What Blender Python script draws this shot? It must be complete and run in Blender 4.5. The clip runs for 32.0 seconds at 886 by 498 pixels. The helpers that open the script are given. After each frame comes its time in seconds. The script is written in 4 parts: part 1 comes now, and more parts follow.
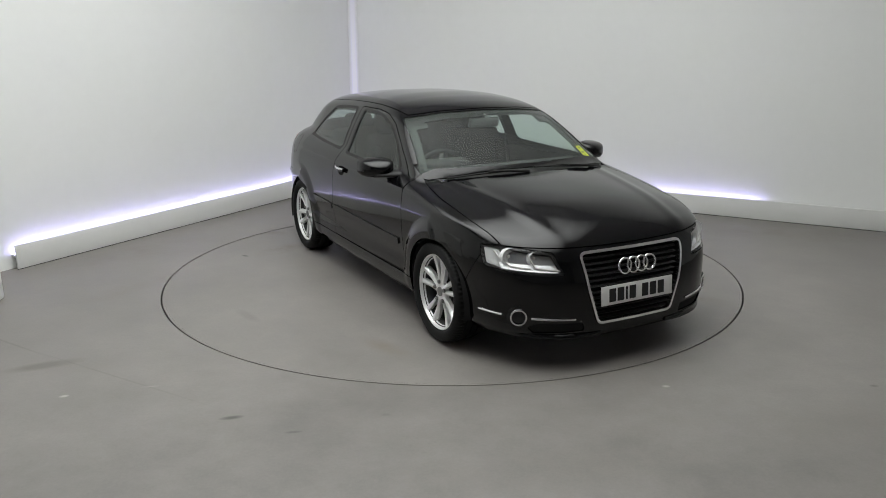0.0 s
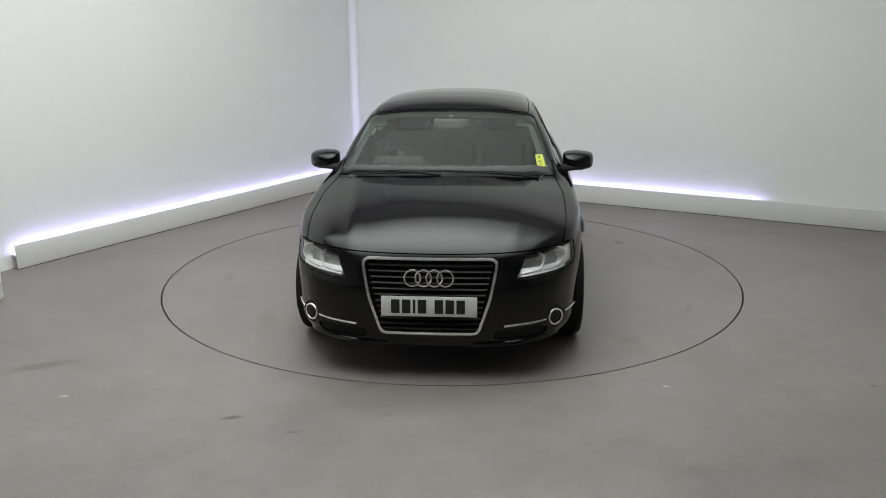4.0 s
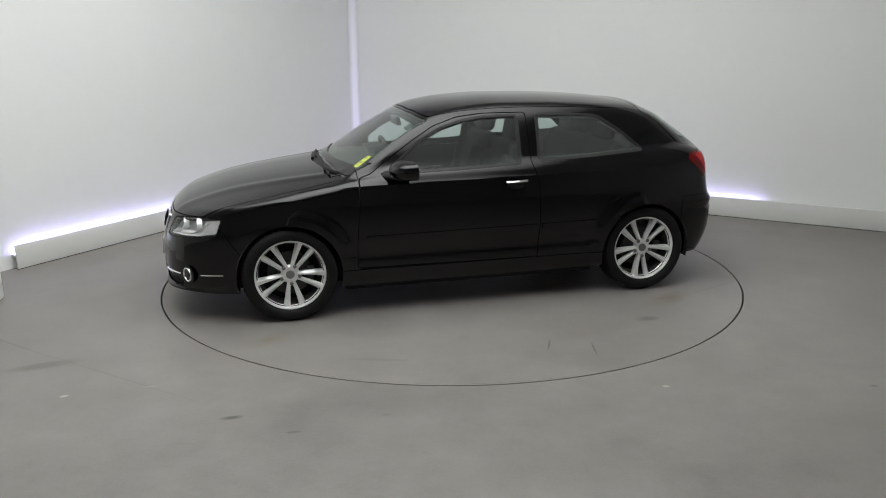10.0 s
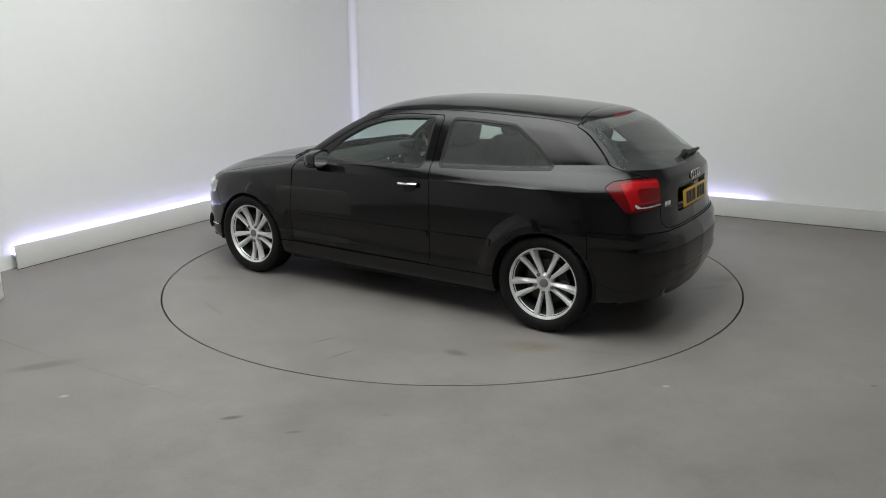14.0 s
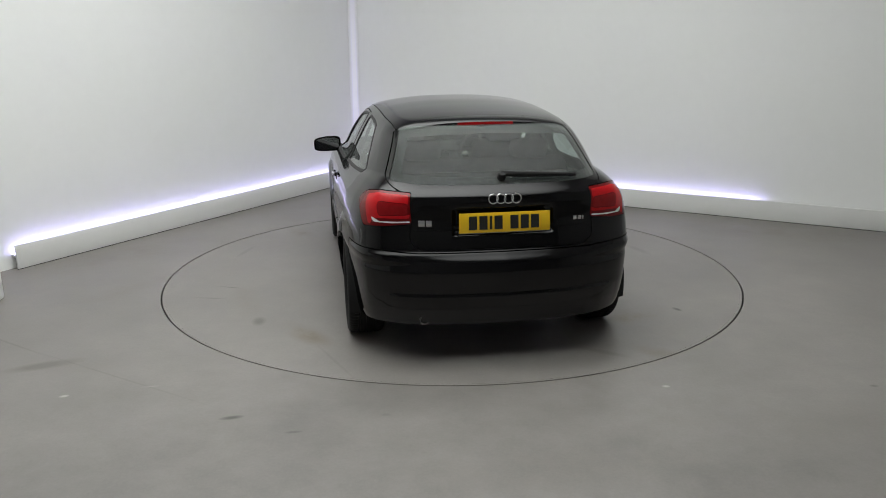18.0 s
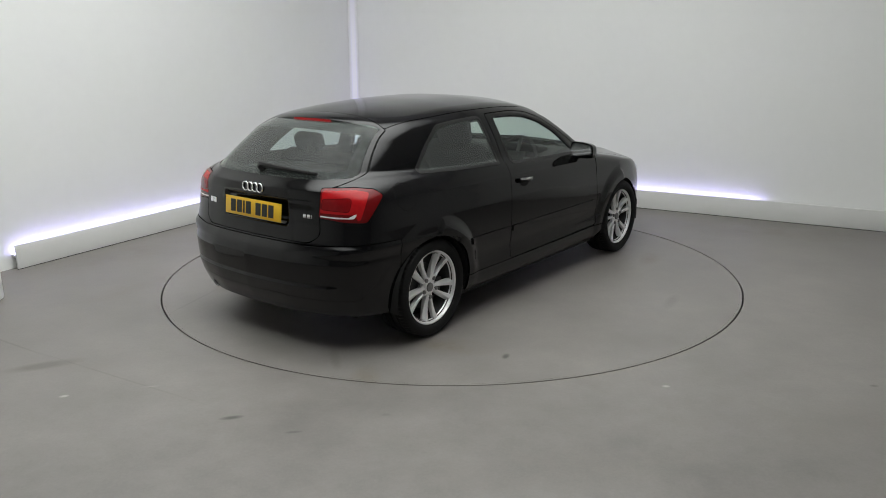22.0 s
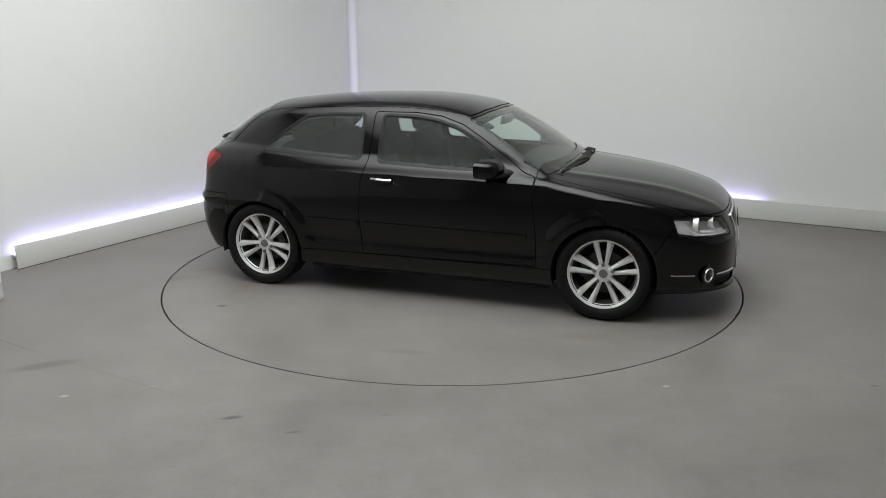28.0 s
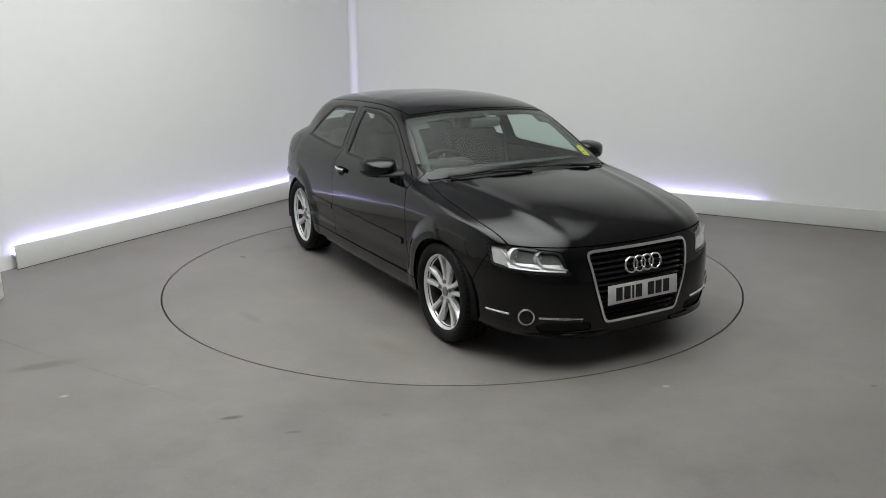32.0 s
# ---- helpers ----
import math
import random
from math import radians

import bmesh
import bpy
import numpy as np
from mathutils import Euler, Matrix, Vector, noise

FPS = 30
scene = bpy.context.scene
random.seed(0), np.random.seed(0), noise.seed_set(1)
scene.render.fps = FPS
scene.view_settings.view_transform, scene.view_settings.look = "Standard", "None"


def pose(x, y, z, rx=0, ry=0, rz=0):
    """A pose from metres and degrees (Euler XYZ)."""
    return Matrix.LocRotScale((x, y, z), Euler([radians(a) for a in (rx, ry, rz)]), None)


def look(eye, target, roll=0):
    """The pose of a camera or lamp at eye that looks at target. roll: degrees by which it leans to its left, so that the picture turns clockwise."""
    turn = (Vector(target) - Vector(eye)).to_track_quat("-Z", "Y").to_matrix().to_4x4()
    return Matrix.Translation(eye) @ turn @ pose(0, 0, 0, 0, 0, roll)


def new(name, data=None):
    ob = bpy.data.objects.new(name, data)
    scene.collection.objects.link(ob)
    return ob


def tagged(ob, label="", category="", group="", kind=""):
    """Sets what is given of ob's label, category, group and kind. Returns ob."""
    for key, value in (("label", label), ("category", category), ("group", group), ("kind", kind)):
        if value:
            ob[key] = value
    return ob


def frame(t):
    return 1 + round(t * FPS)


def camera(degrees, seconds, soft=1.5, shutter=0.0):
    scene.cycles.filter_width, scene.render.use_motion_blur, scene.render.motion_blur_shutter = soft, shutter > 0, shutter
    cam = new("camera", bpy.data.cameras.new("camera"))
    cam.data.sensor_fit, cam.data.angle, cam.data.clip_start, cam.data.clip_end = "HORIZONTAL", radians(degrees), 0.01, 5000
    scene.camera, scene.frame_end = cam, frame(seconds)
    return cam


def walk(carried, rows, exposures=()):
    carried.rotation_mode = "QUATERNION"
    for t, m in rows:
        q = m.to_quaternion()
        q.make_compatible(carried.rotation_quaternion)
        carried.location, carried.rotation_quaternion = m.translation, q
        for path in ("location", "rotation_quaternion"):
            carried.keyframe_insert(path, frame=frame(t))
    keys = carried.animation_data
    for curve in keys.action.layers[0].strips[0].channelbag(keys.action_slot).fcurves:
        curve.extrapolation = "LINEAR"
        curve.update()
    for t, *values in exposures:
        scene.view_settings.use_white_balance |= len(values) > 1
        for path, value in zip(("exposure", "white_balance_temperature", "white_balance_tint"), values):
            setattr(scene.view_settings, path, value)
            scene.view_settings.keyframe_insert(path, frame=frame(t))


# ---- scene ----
# the camera stands still; the car turns on the turntable
EYE, TARGET, ROLL = (0.0, -6.2019, 1.8245), (-0.0607, -0.404, 0.2816), -0.361
cam = camera(58.53, 32.0, soft=0.95)
walk(cam, [(0.0, look(EYE, TARGET, ROLL)), (32.0, look(EYE, TARGET, ROLL))])


# ---- light ----
world = bpy.data.worlds.new("world")
scene.world = world
world.use_nodes = True
world.node_tree.nodes["Background"].inputs[0].default_value = (0.6, 0.62, 0.66, 1)
world.node_tree.nodes["Background"].inputs[1].default_value = 0.02
scene.view_settings.exposure = 0.0
LAMP_POWER = 5.3      # ceiling panels, emission
LED_POWER = 24.0      # cove strips, emission


# ---- materials ----
def nodes_of(name):
    m = bpy.data.materials.new(name)
    m.use_nodes = True
    nt = m.node_tree
    return m, nt, nt.nodes["Principled BSDF"]


def put(nt, kind, **values):
    n = nt.nodes.new(kind)
    for k, v in values.items():
        n.inputs[k.replace("_", " ")].default_value = v
    return n


def plain(name, color, rough=0.5, metal=0.0, vary=0.12, scale=6.0, bump=0.0, bump_scale=120.0, coat=0.0, coat_rough=0.03, spec=0.5, rough_vary=0.08):
    """A painted, plastic or metal surface with variation at two scales and a fine relief."""
    m, nt, b = nodes_of(name)
    tc = put(nt, "ShaderNodeTexCoord")
    big = put(nt, "ShaderNodeTexNoise", Scale=scale, Detail=5.0, Roughness=0.6)
    fine = put(nt, "ShaderNodeTexNoise", Scale=scale * 14, Detail=3.0)
    for n in (big, fine):
        nt.links.new(tc.outputs["Object"], n.inputs["Vector"])
    mix = put(nt, "ShaderNodeMath")
    mix.operation = "MULTIPLY_ADD"
    nt.links.new(big.outputs["Fac"], mix.inputs[0])
    mix.inputs[1].default_value = 0.7
    half = put(nt, "ShaderNodeMath")
    half.operation = "MULTIPLY"
    nt.links.new(fine.outputs["Fac"], half.inputs[0])
    half.inputs[1].default_value = 0.3
    nt.links.new(half.outputs[0], mix.inputs[2])
    ramp = put(nt, "ShaderNodeMapRange")
    nt.links.new(mix.outputs[0], ramp.inputs["Value"])
    ramp.inputs["From Min"].default_value, ramp.inputs["From Max"].default_value = 0.3, 0.7
    ramp.inputs["To Min"].default_value, ramp.inputs["To Max"].default_value = 1 - vary, 1 + vary
    col = put(nt, "ShaderNodeVectorMath")
    col.operation = "SCALE"
    col.inputs[0].default_value = color
    nt.links.new(ramp.outputs[0], col.inputs["Scale"])
    nt.links.new(col.outputs[0], b.inputs["Base Color"])
    rr = put(nt, "ShaderNodeMapRange")
    nt.links.new(mix.outputs[0], rr.inputs["Value"])
    rr.inputs["From Min"].default_value, rr.inputs["From Max"].default_value = 0.3, 0.7
    rr.inputs["To Min"].default_value, rr.inputs["To Max"].default_value = rough * (1 - rough_vary), rough * (1 + rough_vary)
    nt.links.new(rr.outputs[0], b.inputs["Roughness"])
    b.inputs["Metallic"].default_value = metal
    b.inputs["Specular IOR Level"].default_value = spec
    b.inputs["Coat Weight"].default_value = coat
    b.inputs["Coat Roughness"].default_value = coat_rough
    if bump:
        bn = put(nt, "ShaderNodeTexNoise", Scale=bump_scale, Detail=4.0)
        nt.links.new(tc.outputs["Object"], bn.inputs["Vector"])
        bm_ = put(nt, "ShaderNodeBump", Strength=bump, Distance=0.002)
        nt.links.new(bn.outputs["Fac"], bm_.inputs["Height"])
        nt.links.new(bm_.outputs[0], b.inputs["Normal"])
    return m


def glow(name, color, power):
    m, nt, b = nodes_of(name)
    b.inputs["Base Color"].default_value = (0.8, 0.8, 0.8, 1)
    b.inputs["Emission Color"].default_value = (*color, 1)
    b.inputs["Emission Strength"].default_value = power
    return m


def diffuser(name, color, power):
    """A lamp's diffuser, bright along its tubes and falling off to its edges."""
    m = glow(name, color, power)
    nt = m.node_tree
    b = nt.nodes["Principled BSDF"]
    tc = put(nt, "ShaderNodeTexCoord")
    sep = put(nt, "ShaderNodeSeparateXYZ")
    nt.links.new(tc.outputs["Generated"], sep.inputs[0])
    last = None
    for axis, sharp in (("X", 4.0), ("Y", 4.0)):
        inv = put(nt, "ShaderNodeMath")
        inv.operation = "SUBTRACT"
        inv.inputs[0].default_value = 1.0
        nt.links.new(sep.outputs[axis], inv.inputs[1])
        par = put(nt, "ShaderNodeMath")
        par.operation = "MULTIPLY"
        nt.links.new(sep.outputs[axis], par.inputs[0])
        nt.links.new(inv.outputs[0], par.inputs[1])
        top = put(nt, "ShaderNodeMath")
        top.operation = "MULTIPLY"
        top.use_clamp = True
        nt.links.new(par.outputs[0], top.inputs[0])
        top.inputs[1].default_value = sharp
        if last is None:
            last = top
        else:
            both_ = put(nt, "ShaderNodeMath")
            both_.operation = "MULTIPLY"
            nt.links.new(last.outputs[0], both_.inputs[0])
            nt.links.new(top.outputs[0], both_.inputs[1])
            last = both_
    out = put(nt, "ShaderNodeMath")
    out.operation = "MULTIPLY"
    nt.links.new(last.outputs[0], out.inputs[0])
    out.inputs[1].default_value = power
    nt.links.new(out.outputs[0], b.inputs["Emission Strength"])
    return m


def corner_glow(name, color, power):
    """A standing strip with glow put into it: brightest along its middle, fading towards its edges and its top."""
    m = glow(name, color, power)
    m.node_tree.nodes["Principled BSDF"].inputs["Base Color"].default_value = (0.84, 0.84, 0.83, 1)
    nt = m.node_tree
    tc = put(nt, "ShaderNodeTexCoord")
    sep = put(nt, "ShaderNodeSeparateXYZ")
    nt.links.new(tc.outputs["Generated"], sep.inputs[0])
    off = put(nt, "ShaderNodeMapRange")
    nt.links.new(sep.outputs["X"], off.inputs["Value"])
    off.inputs["To Min"].default_value, off.inputs["To Max"].default_value = -1.0, 1.0
    size = put(nt, "ShaderNodeMath")
    size.operation = "ABSOLUTE"
    nt.links.new(off.outputs[0], size.inputs[0])
    fall = put(nt, "ShaderNodeMapRange")
    fall.interpolation_type = "SMOOTHERSTEP"
    nt.links.new(size.outputs[0], fall.inputs["Value"])
    for k, v in (("From Min", 0.05), ("From Max", 1.0), ("To Min", 1.0), ("To Max", 0.0)):
        fall.inputs[k].default_value = v
    up = put(nt, "ShaderNodeMapRange")
    nt.links.new(sep.outputs["Z"], up.inputs["Value"])
    for k, v in (("From Min", 0.05), ("From Max", 0.75), ("To Min", power), ("To Max", 0.12 * power)):
        up.inputs[k].default_value = v
    out = put(nt, "ShaderNodeMath")
    out.operation = "MULTIPLY"
    nt.links.new(fall.outputs[0], out.inputs[0])
    nt.links.new(up.outputs[0], out.inputs[1])
    nt.links.new(out.outputs[0], nt.nodes["Principled BSDF"].inputs["Emission Strength"])
    return m


def pane(name, tint, face=0.055, rough=0.0, veil=0.0):
    """Thin glass: clear through its tint, with the gloss of glass and a pale film for dust and reflected haze."""
    m, nt, b = nodes_of(name)
    nt.nodes.remove(b)
    out = nt.nodes["Material Output"]
    clear = put(nt, "ShaderNodeBsdfTransparent")
    clear.inputs[0].default_value = (*tint, 1)
    shine = put(nt, "ShaderNodeBsdfGlossy", Roughness=rough)
    shine.inputs[0].default_value = (1, 1, 1, 1)
    lw = put(nt, "ShaderNodeLayerWeight", Blend=0.5)
    fifth = put(nt, "ShaderNodeMath")
    fifth.operation = "POWER"
    nt.links.new(lw.outputs["Facing"], fifth.inputs[0])
    fifth.inputs[1].default_value = 5.0
    fr = put(nt, "ShaderNodeMath")
    fr.operation = "MULTIPLY_ADD"
    nt.links.new(fifth.outputs[0], fr.inputs[0])
    fr.inputs[1].default_value, fr.inputs[2].default_value = 0.92, face
    mx = put(nt, "ShaderNodeMixShader")
    nt.links.new(fr.outputs[0], mx.inputs[0])
    nt.links.new(clear.outputs[0], mx.inputs[1])
    nt.links.new(shine.outputs[0], mx.inputs[2])
    film = put(nt, "ShaderNodeBsdfDiffuse")
    film.inputs[0].default_value = (0.78, 0.82, 0.80, 1)
    veiled = put(nt, "ShaderNodeMixShader")
    veiled.inputs[0].default_value = veil
    nt.links.new(mx.outputs[0], veiled.inputs[1])
    nt.links.new(film.outputs[0], veiled.inputs[2])
    nt.links.new(veiled.outputs[0] if veil else mx.outputs[0], out.inputs[0])
    return m


def floor_paint(name, marks, smears, tone=(0.214, 0.199, 0.187)):
    """Worn grey floor paint: clouds, tyre rubbing, scuffs and a few chips at given places."""
    m, nt, b = nodes_of(name)
    L = nt.links.new
    tc = put(nt, "ShaderNodeTexCoord")
    cloud = put(nt, "ShaderNodeTexNoise", Scale=0.55, Detail=6.0, Roughness=0.62)
    mid = put(nt, "ShaderNodeTexNoise", Scale=3.1, Detail=8.0, Roughness=0.68)
    grit = put(nt, "ShaderNodeTexNoise", Scale=60.0, Detail=4.0, Roughness=0.7)
    for n in (cloud, mid, grit):
        L(tc.outputs["Object"], n.inputs["Vector"])

    def ranged(sock, a, z, lo, hi):
        r = put(nt, "ShaderNodeMapRange")
        L(sock, r.inputs["Value"])
        for k, v in (("From Min", a), ("From Max", z), ("To Min", lo), ("To Max", hi)):
            r.inputs[k].default_value = v
        return r.outputs[0]

    def mul(a, c):
        n = put(nt, "ShaderNodeMath")
        n.operation = "MULTIPLY"
        L(a, n.inputs[0])
        L(c, n.inputs[1])
        return n.outputs[0]

    value = mul(mul(ranged(cloud.outputs["Fac"], 0.3, 0.7, 0.83, 1.15), ranged(mid.outputs["Fac"], 0.3, 0.7, 0.84, 1.14)),
                ranged(grit.outputs["Fac"], 0.3, 0.7, 0.95, 1.05))
    # scuffs: soft spots stretched along a direction, broken up by noise
    for x, y, ln, wd, turn, fac in marks:
        mp = put(nt, "ShaderNodeMapping")
        mp.vector_type = "TEXTURE"
        mp.inputs["Location"].default_value = (x, y, 0)
        mp.inputs["Rotation"].default_value = (0, 0, radians(turn))
        mp.inputs["Scale"].default_value = (ln, wd, 1)
        L(tc.outputs["Object"], mp.inputs["Vector"])
        ln_ = put(nt, "ShaderNodeVectorMath")
        ln_.operation = "LENGTH"
        L(mp.outputs[0], ln_.inputs[0])
        spot = ranged(ln_.outputs["Value"], 0.35, 1.0, 1.0, 0.0)
        broken = mul(spot, ranged(mid.outputs["Fac"], 0.35, 0.6, 0.6, 1.0))
        value = mul(value, ranged(broken, 0.0, 1.0, 1.0, fac))
    base = put(nt, "ShaderNodeVectorMath")
    base.operation = "SCALE"
    base.inputs[0].default_value = tone
    L(value, base.inputs["Scale"])
    sock = base.outputs[0]
    # brown smears: dirt spots, and broad brownish patches on the floor
    for x, y, ln, wd, turn, fac in smears:
        mp = put(nt, "ShaderNodeMapping")
        mp.vector_type = "TEXTURE"
        mp.inputs["Location"].default_value = (x, y, 0)
        mp.inputs["Rotation"].default_value = (0, 0, radians(turn))
        mp.inputs["Scale"].default_value = (ln, wd, 1)
        L(tc.outputs["Object"], mp.inputs["Vector"])
        ln_ = put(nt, "ShaderNodeVectorMath")
        ln_.operation = "LENGTH"
        L(mp.outputs[0], ln_.inputs[0])
        spot = mul(ranged(ln_.outputs["Value"], 0.2, 1.0, fac, 0.0), ranged(mid.outputs["Fac"], 0.38, 0.62, 0.1, 1.0))
        mx = put(nt, "ShaderNodeMix")
        mx.data_type = "RGBA"
        L(spot, mx.inputs[0])
        L(sock, mx.inputs[6])
        mx.inputs[7].default_value = (0.15, 0.125, 0.095, 1)
        sock = mx.outputs[2]
    L(sock, b.inputs["Base Color"])
    L(ranged(mid.outputs["Fac"], 0.3, 0.7, 0.36, 0.5), b.inputs["Roughness"])
    bump = put(nt, "ShaderNodeBump", Strength=0.12, Distance=0.002)
    L(grit.outputs["Fac"], bump.inputs["Height"])
    L(bump.outputs[0], b.inputs["Normal"])
    return m


WALL = plain("wall_paint", (0.86, 0.865, 0.85), 0.55, vary=0.02, scale=0.8, bump=0.05, bump_scale=200)
PANEL = plain("panel_paint", (0.74, 0.74, 0.72), 0.45, vary=0.02, scale=2.0, bump=0.03)
CEIL = plain("ceiling_paint", (0.72, 0.72, 0.71), 0.7, vary=0.03, scale=1.0)
# greys of the unseen walls, chosen for what the black car reflects
DARKWALL = plain("unseen_dark_wall", (0.30, 0.30, 0.30), 0.7, vary=0.04, scale=1.0)
MIDWALL = plain("unseen_mid_wall", (0.55, 0.55, 0.54), 0.7, vary=0.03, scale=1.0)
GAP = plain("dark_gap", (0.012, 0.011, 0.010), 0.8)
LED = glow("led_strip", (0.50, 0.46, 1.0), LED_POWER)
GLOWV = corner_glow("glow_corner", (0.62, 0.60, 1.0), 0.42)
SOFT = diffuser("lamp_diffuser", (0.975, 1.0, 0.985), LAMP_POWER)
FLOOR = floor_paint("floor_paint", [(-2.06, -2.36, 0.03, 0.02, 20, 2.4), (-1.10, -2.61, 0.07, 0.025, 15, 0.4), (1.16, -2.25, 0.026, 0.018, 0, 2.0),
                                    (-0.76, -2.76, 0.05, 0.015, 10, 0.5), (2.28, -2.25, 0.03, 0.02, 0, 0.6), (-1.64, -2.24, 0.06, 0.012, 10, 1.35),
                                    (-2.37, -1.95, 0.25, 0.07, 25, 0.6), (-2.76, -1.6, 0.5, 0.012, -32, 0.8), (-1.9, -2.1, 0.9, 0.01, -30, 0.84), (-0.33, -2.58, 0.03, 0.02, 0, 0.8)],
                    [(-2.9, 0.5, 1.0, 0.4, 57, 0.28), (-2.45, -0.45, 0.5, 0.16, 60, 0.4), (3.0, 1.3, 1.3, 0.4, -27, 0.3), (2.2, -2.6, 0.9, 0.3, 15, 0.18), (0.4, -3.1, 0.8, 0.2, 5, 0.15), (-3.3, -2.2, 0.7, 0.25, 30, 0.3), (-2.2, -1.9, 0.5, 0.2, 10, 0.2)])
DISC = floor_paint("turntable_paint", [(-1.25, -1.37, 0.05, 0.026, 20, 0.2), (-0.16, 1.74, 0.12, 0.009, 65, 0.4), (-0.40, 1.87, 0.14, 0.009, 75, 0.5), (0.3, -1.75, 0.2, 0.05, 10, 0.8), (-1.9, -0.6, 0.18, 0.04, 50, 0.75), (0.9, 1.7, 0.22, 0.03, -20, 0.8),
                                       (-0.97, 1.48, 0.10, 0.055, 0, 0.5), (-1.75, 1.0, 0.35, 0.014, 20, 0.84)],
                   [(-1.27, 1.17, 0.34, 0.12, 30, 0.9), (-1.31, -1.04, 0.32, 0.16, -60, 0.9), (-2.0, -0.94, 0.24, 0.1, 40, 0.8), (1.5, 1.2, 0.3, 0.12, 20, 0.6), (1.3, -1.15, 0.3, 0.1, 15, 0.5), (-0.5, 1.6, 0.5, 0.12, 10, 0.35)])


# ---- mesh helpers ----
def mesh_part(name, verts, faces, mat, parent=None, label="", smooth=True, normals=None):
    me = bpy.data.meshes.new(name)
    me.from_pydata([tuple(map(float, v)) for v in verts], [], [tuple(int(i) for i in f) for f in faces])
    me.materials.append(mat)
    me.polygons.foreach_set("use_smooth", [smooth] * len(me.polygons))
    if normals is not None:
        me.normals_split_custom_set(normals)
    ob = new(name, me)
    if parent is not None:
        ob.parent = parent
    if label:
        ob["label"] = label
    return ob


def part(name, bm, material, parent=None, label="", smooth=True):
    """Links a bmesh as one mesh object under a thing or a part."""
    bmesh.ops.recalc_face_normals(bm, faces=bm.faces)
    me = bpy.data.meshes.new(name)
    bm.to_mesh(me)
    bm.free()
    me.materials.append(material)
    me.polygons.foreach_set("use_smooth", [smooth] * len(me.polygons))
    if smooth:
        me.set_sharp_from_angle(angle=radians(38))
    ob = new(name, me)
    if parent is not None:
        ob.parent = parent
    if label:
        ob["label"] = label
    return ob


def slab(bm, size, m=None, bevel=0.0, seg=2):
    """A box of that size round the origin, moved by m, with rounded edges."""
    r = bmesh.ops.create_cube(bm, size=1.0)
    vs = r["verts"]
    for v in vs:
        v.co = Vector((v.co.x * size[0], v.co.y * size[1], v.co.z * size[2]))
    if bevel:
        es = list({e for v in vs for e in v.link_edges})
        r2 = bmesh.ops.bevel(bm, geom=es, offset=bevel, segments=seg, profile=0.5, affect="EDGES")
        vs = list({v for f in r2["faces"] for v in f.verts} | {v for v in vs if v.is_valid})
    if m is not None:
        bmesh.ops.transform(bm, matrix=m, verts=vs)
    return vs


def prism(bm, outline, z0, z1, m=None):
    """A polygon in the xy plane drawn out from z0 to z1."""
    a = [bm.verts.new((x, y, z0)) for x, y in outline]
    b = [bm.verts.new((x, y, z1)) for x, y in outline]
    n = len(outline)
    bm.faces.new(a[::-1])
    bm.faces.new(b)
    for i in range(n):
        bm.faces.new((a[i], a[(i + 1) % n], b[(i + 1) % n], b[i]))
    if m is not None:
        bmesh.ops.transform(bm, matrix=m, verts=a + b)
    return a + b


def spin(bm, profile, n=48, m=None, closed=False):
    """Turns a profile of (radius, height) round the z axis."""
    rings = [[bm.verts.new((r * math.cos(2 * math.pi * i / n), r * math.sin(2 * math.pi * i / n), h)) for i in range(n)] for r, h in profile]
    pairs = list(zip(rings, rings[1:])) + ([(rings[-1], rings[0])] if closed else [])
    for a, b in pairs:
        for i in range(n):
            bm.faces.new((a[i], a[(i + 1) % n], b[(i + 1) % n], b[i]))
    vs = [v for r in rings for v in r]
    if m is not None:
        bmesh.ops.transform(bm, matrix=m, verts=vs)
    return rings


def tube(bm, pts, radius, n=10, m=None):
    """A round bar along a line of points."""
    pts = [Vector(p) for p in pts]
    rings = []
    for i, p in enumerate(pts):
        d = (pts[min(i + 1, len(pts) - 1)] - pts[max(i - 1, 0)]).normalized()
        s = d.cross(Vector((0.013, 0.027, 1)) if abs(d.z) < 0.95 else Vector((1, 0, 0))).normalized()
        t = s.cross(d)
        r = radius[i] if isinstance(radius, (list, tuple)) else radius
        rings.append([bm.verts.new(p + r * (math.cos(a) * s + math.sin(a) * t)) for a in (2 * math.pi * k / n for k in range(n))])
    for a, b in zip(rings, rings[1:]):
        for i in range(n):
            bm.faces.new((a[i], a[(i + 1) % n], b[(i + 1) % n], b[i]))
    bm.faces.new(rings[0][::-1])
    bm.faces.new(rings[-1])
    if m is not None:
        bmesh.ops.transform(bm, matrix=m, verts=[v for r in rings for v in r])


def empty(name, label, category, kind=""):
    ob = new(name)
    return tagged(ob, label, category, kind=kind)


# ---- the room ----
TABLE_R = 2.2405
ROOM_H = 4.4
UL, NL = Vector((0.4869, 0.8735, 0)), Vector((-0.8735, 0.4869, 0))     # along the left wall, and out through it
UR, NR = Vector((0.8735, -0.4869, 0)), Vector((0.4869, 0.8735, 0))     # along the right wall, and out through it
JOIN = Vector((-1.2328, 4.2321, 0))                                  # where the two kick panels meet
GAP_BEHIND = 0.075


def frame_of(origin, along, out):
    return Matrix(((along.x, out.x, 0, origin.x), (along.y, out.y, 0, origin.y), (0, 0, 1, 0), (0, 0, 0, 1)))


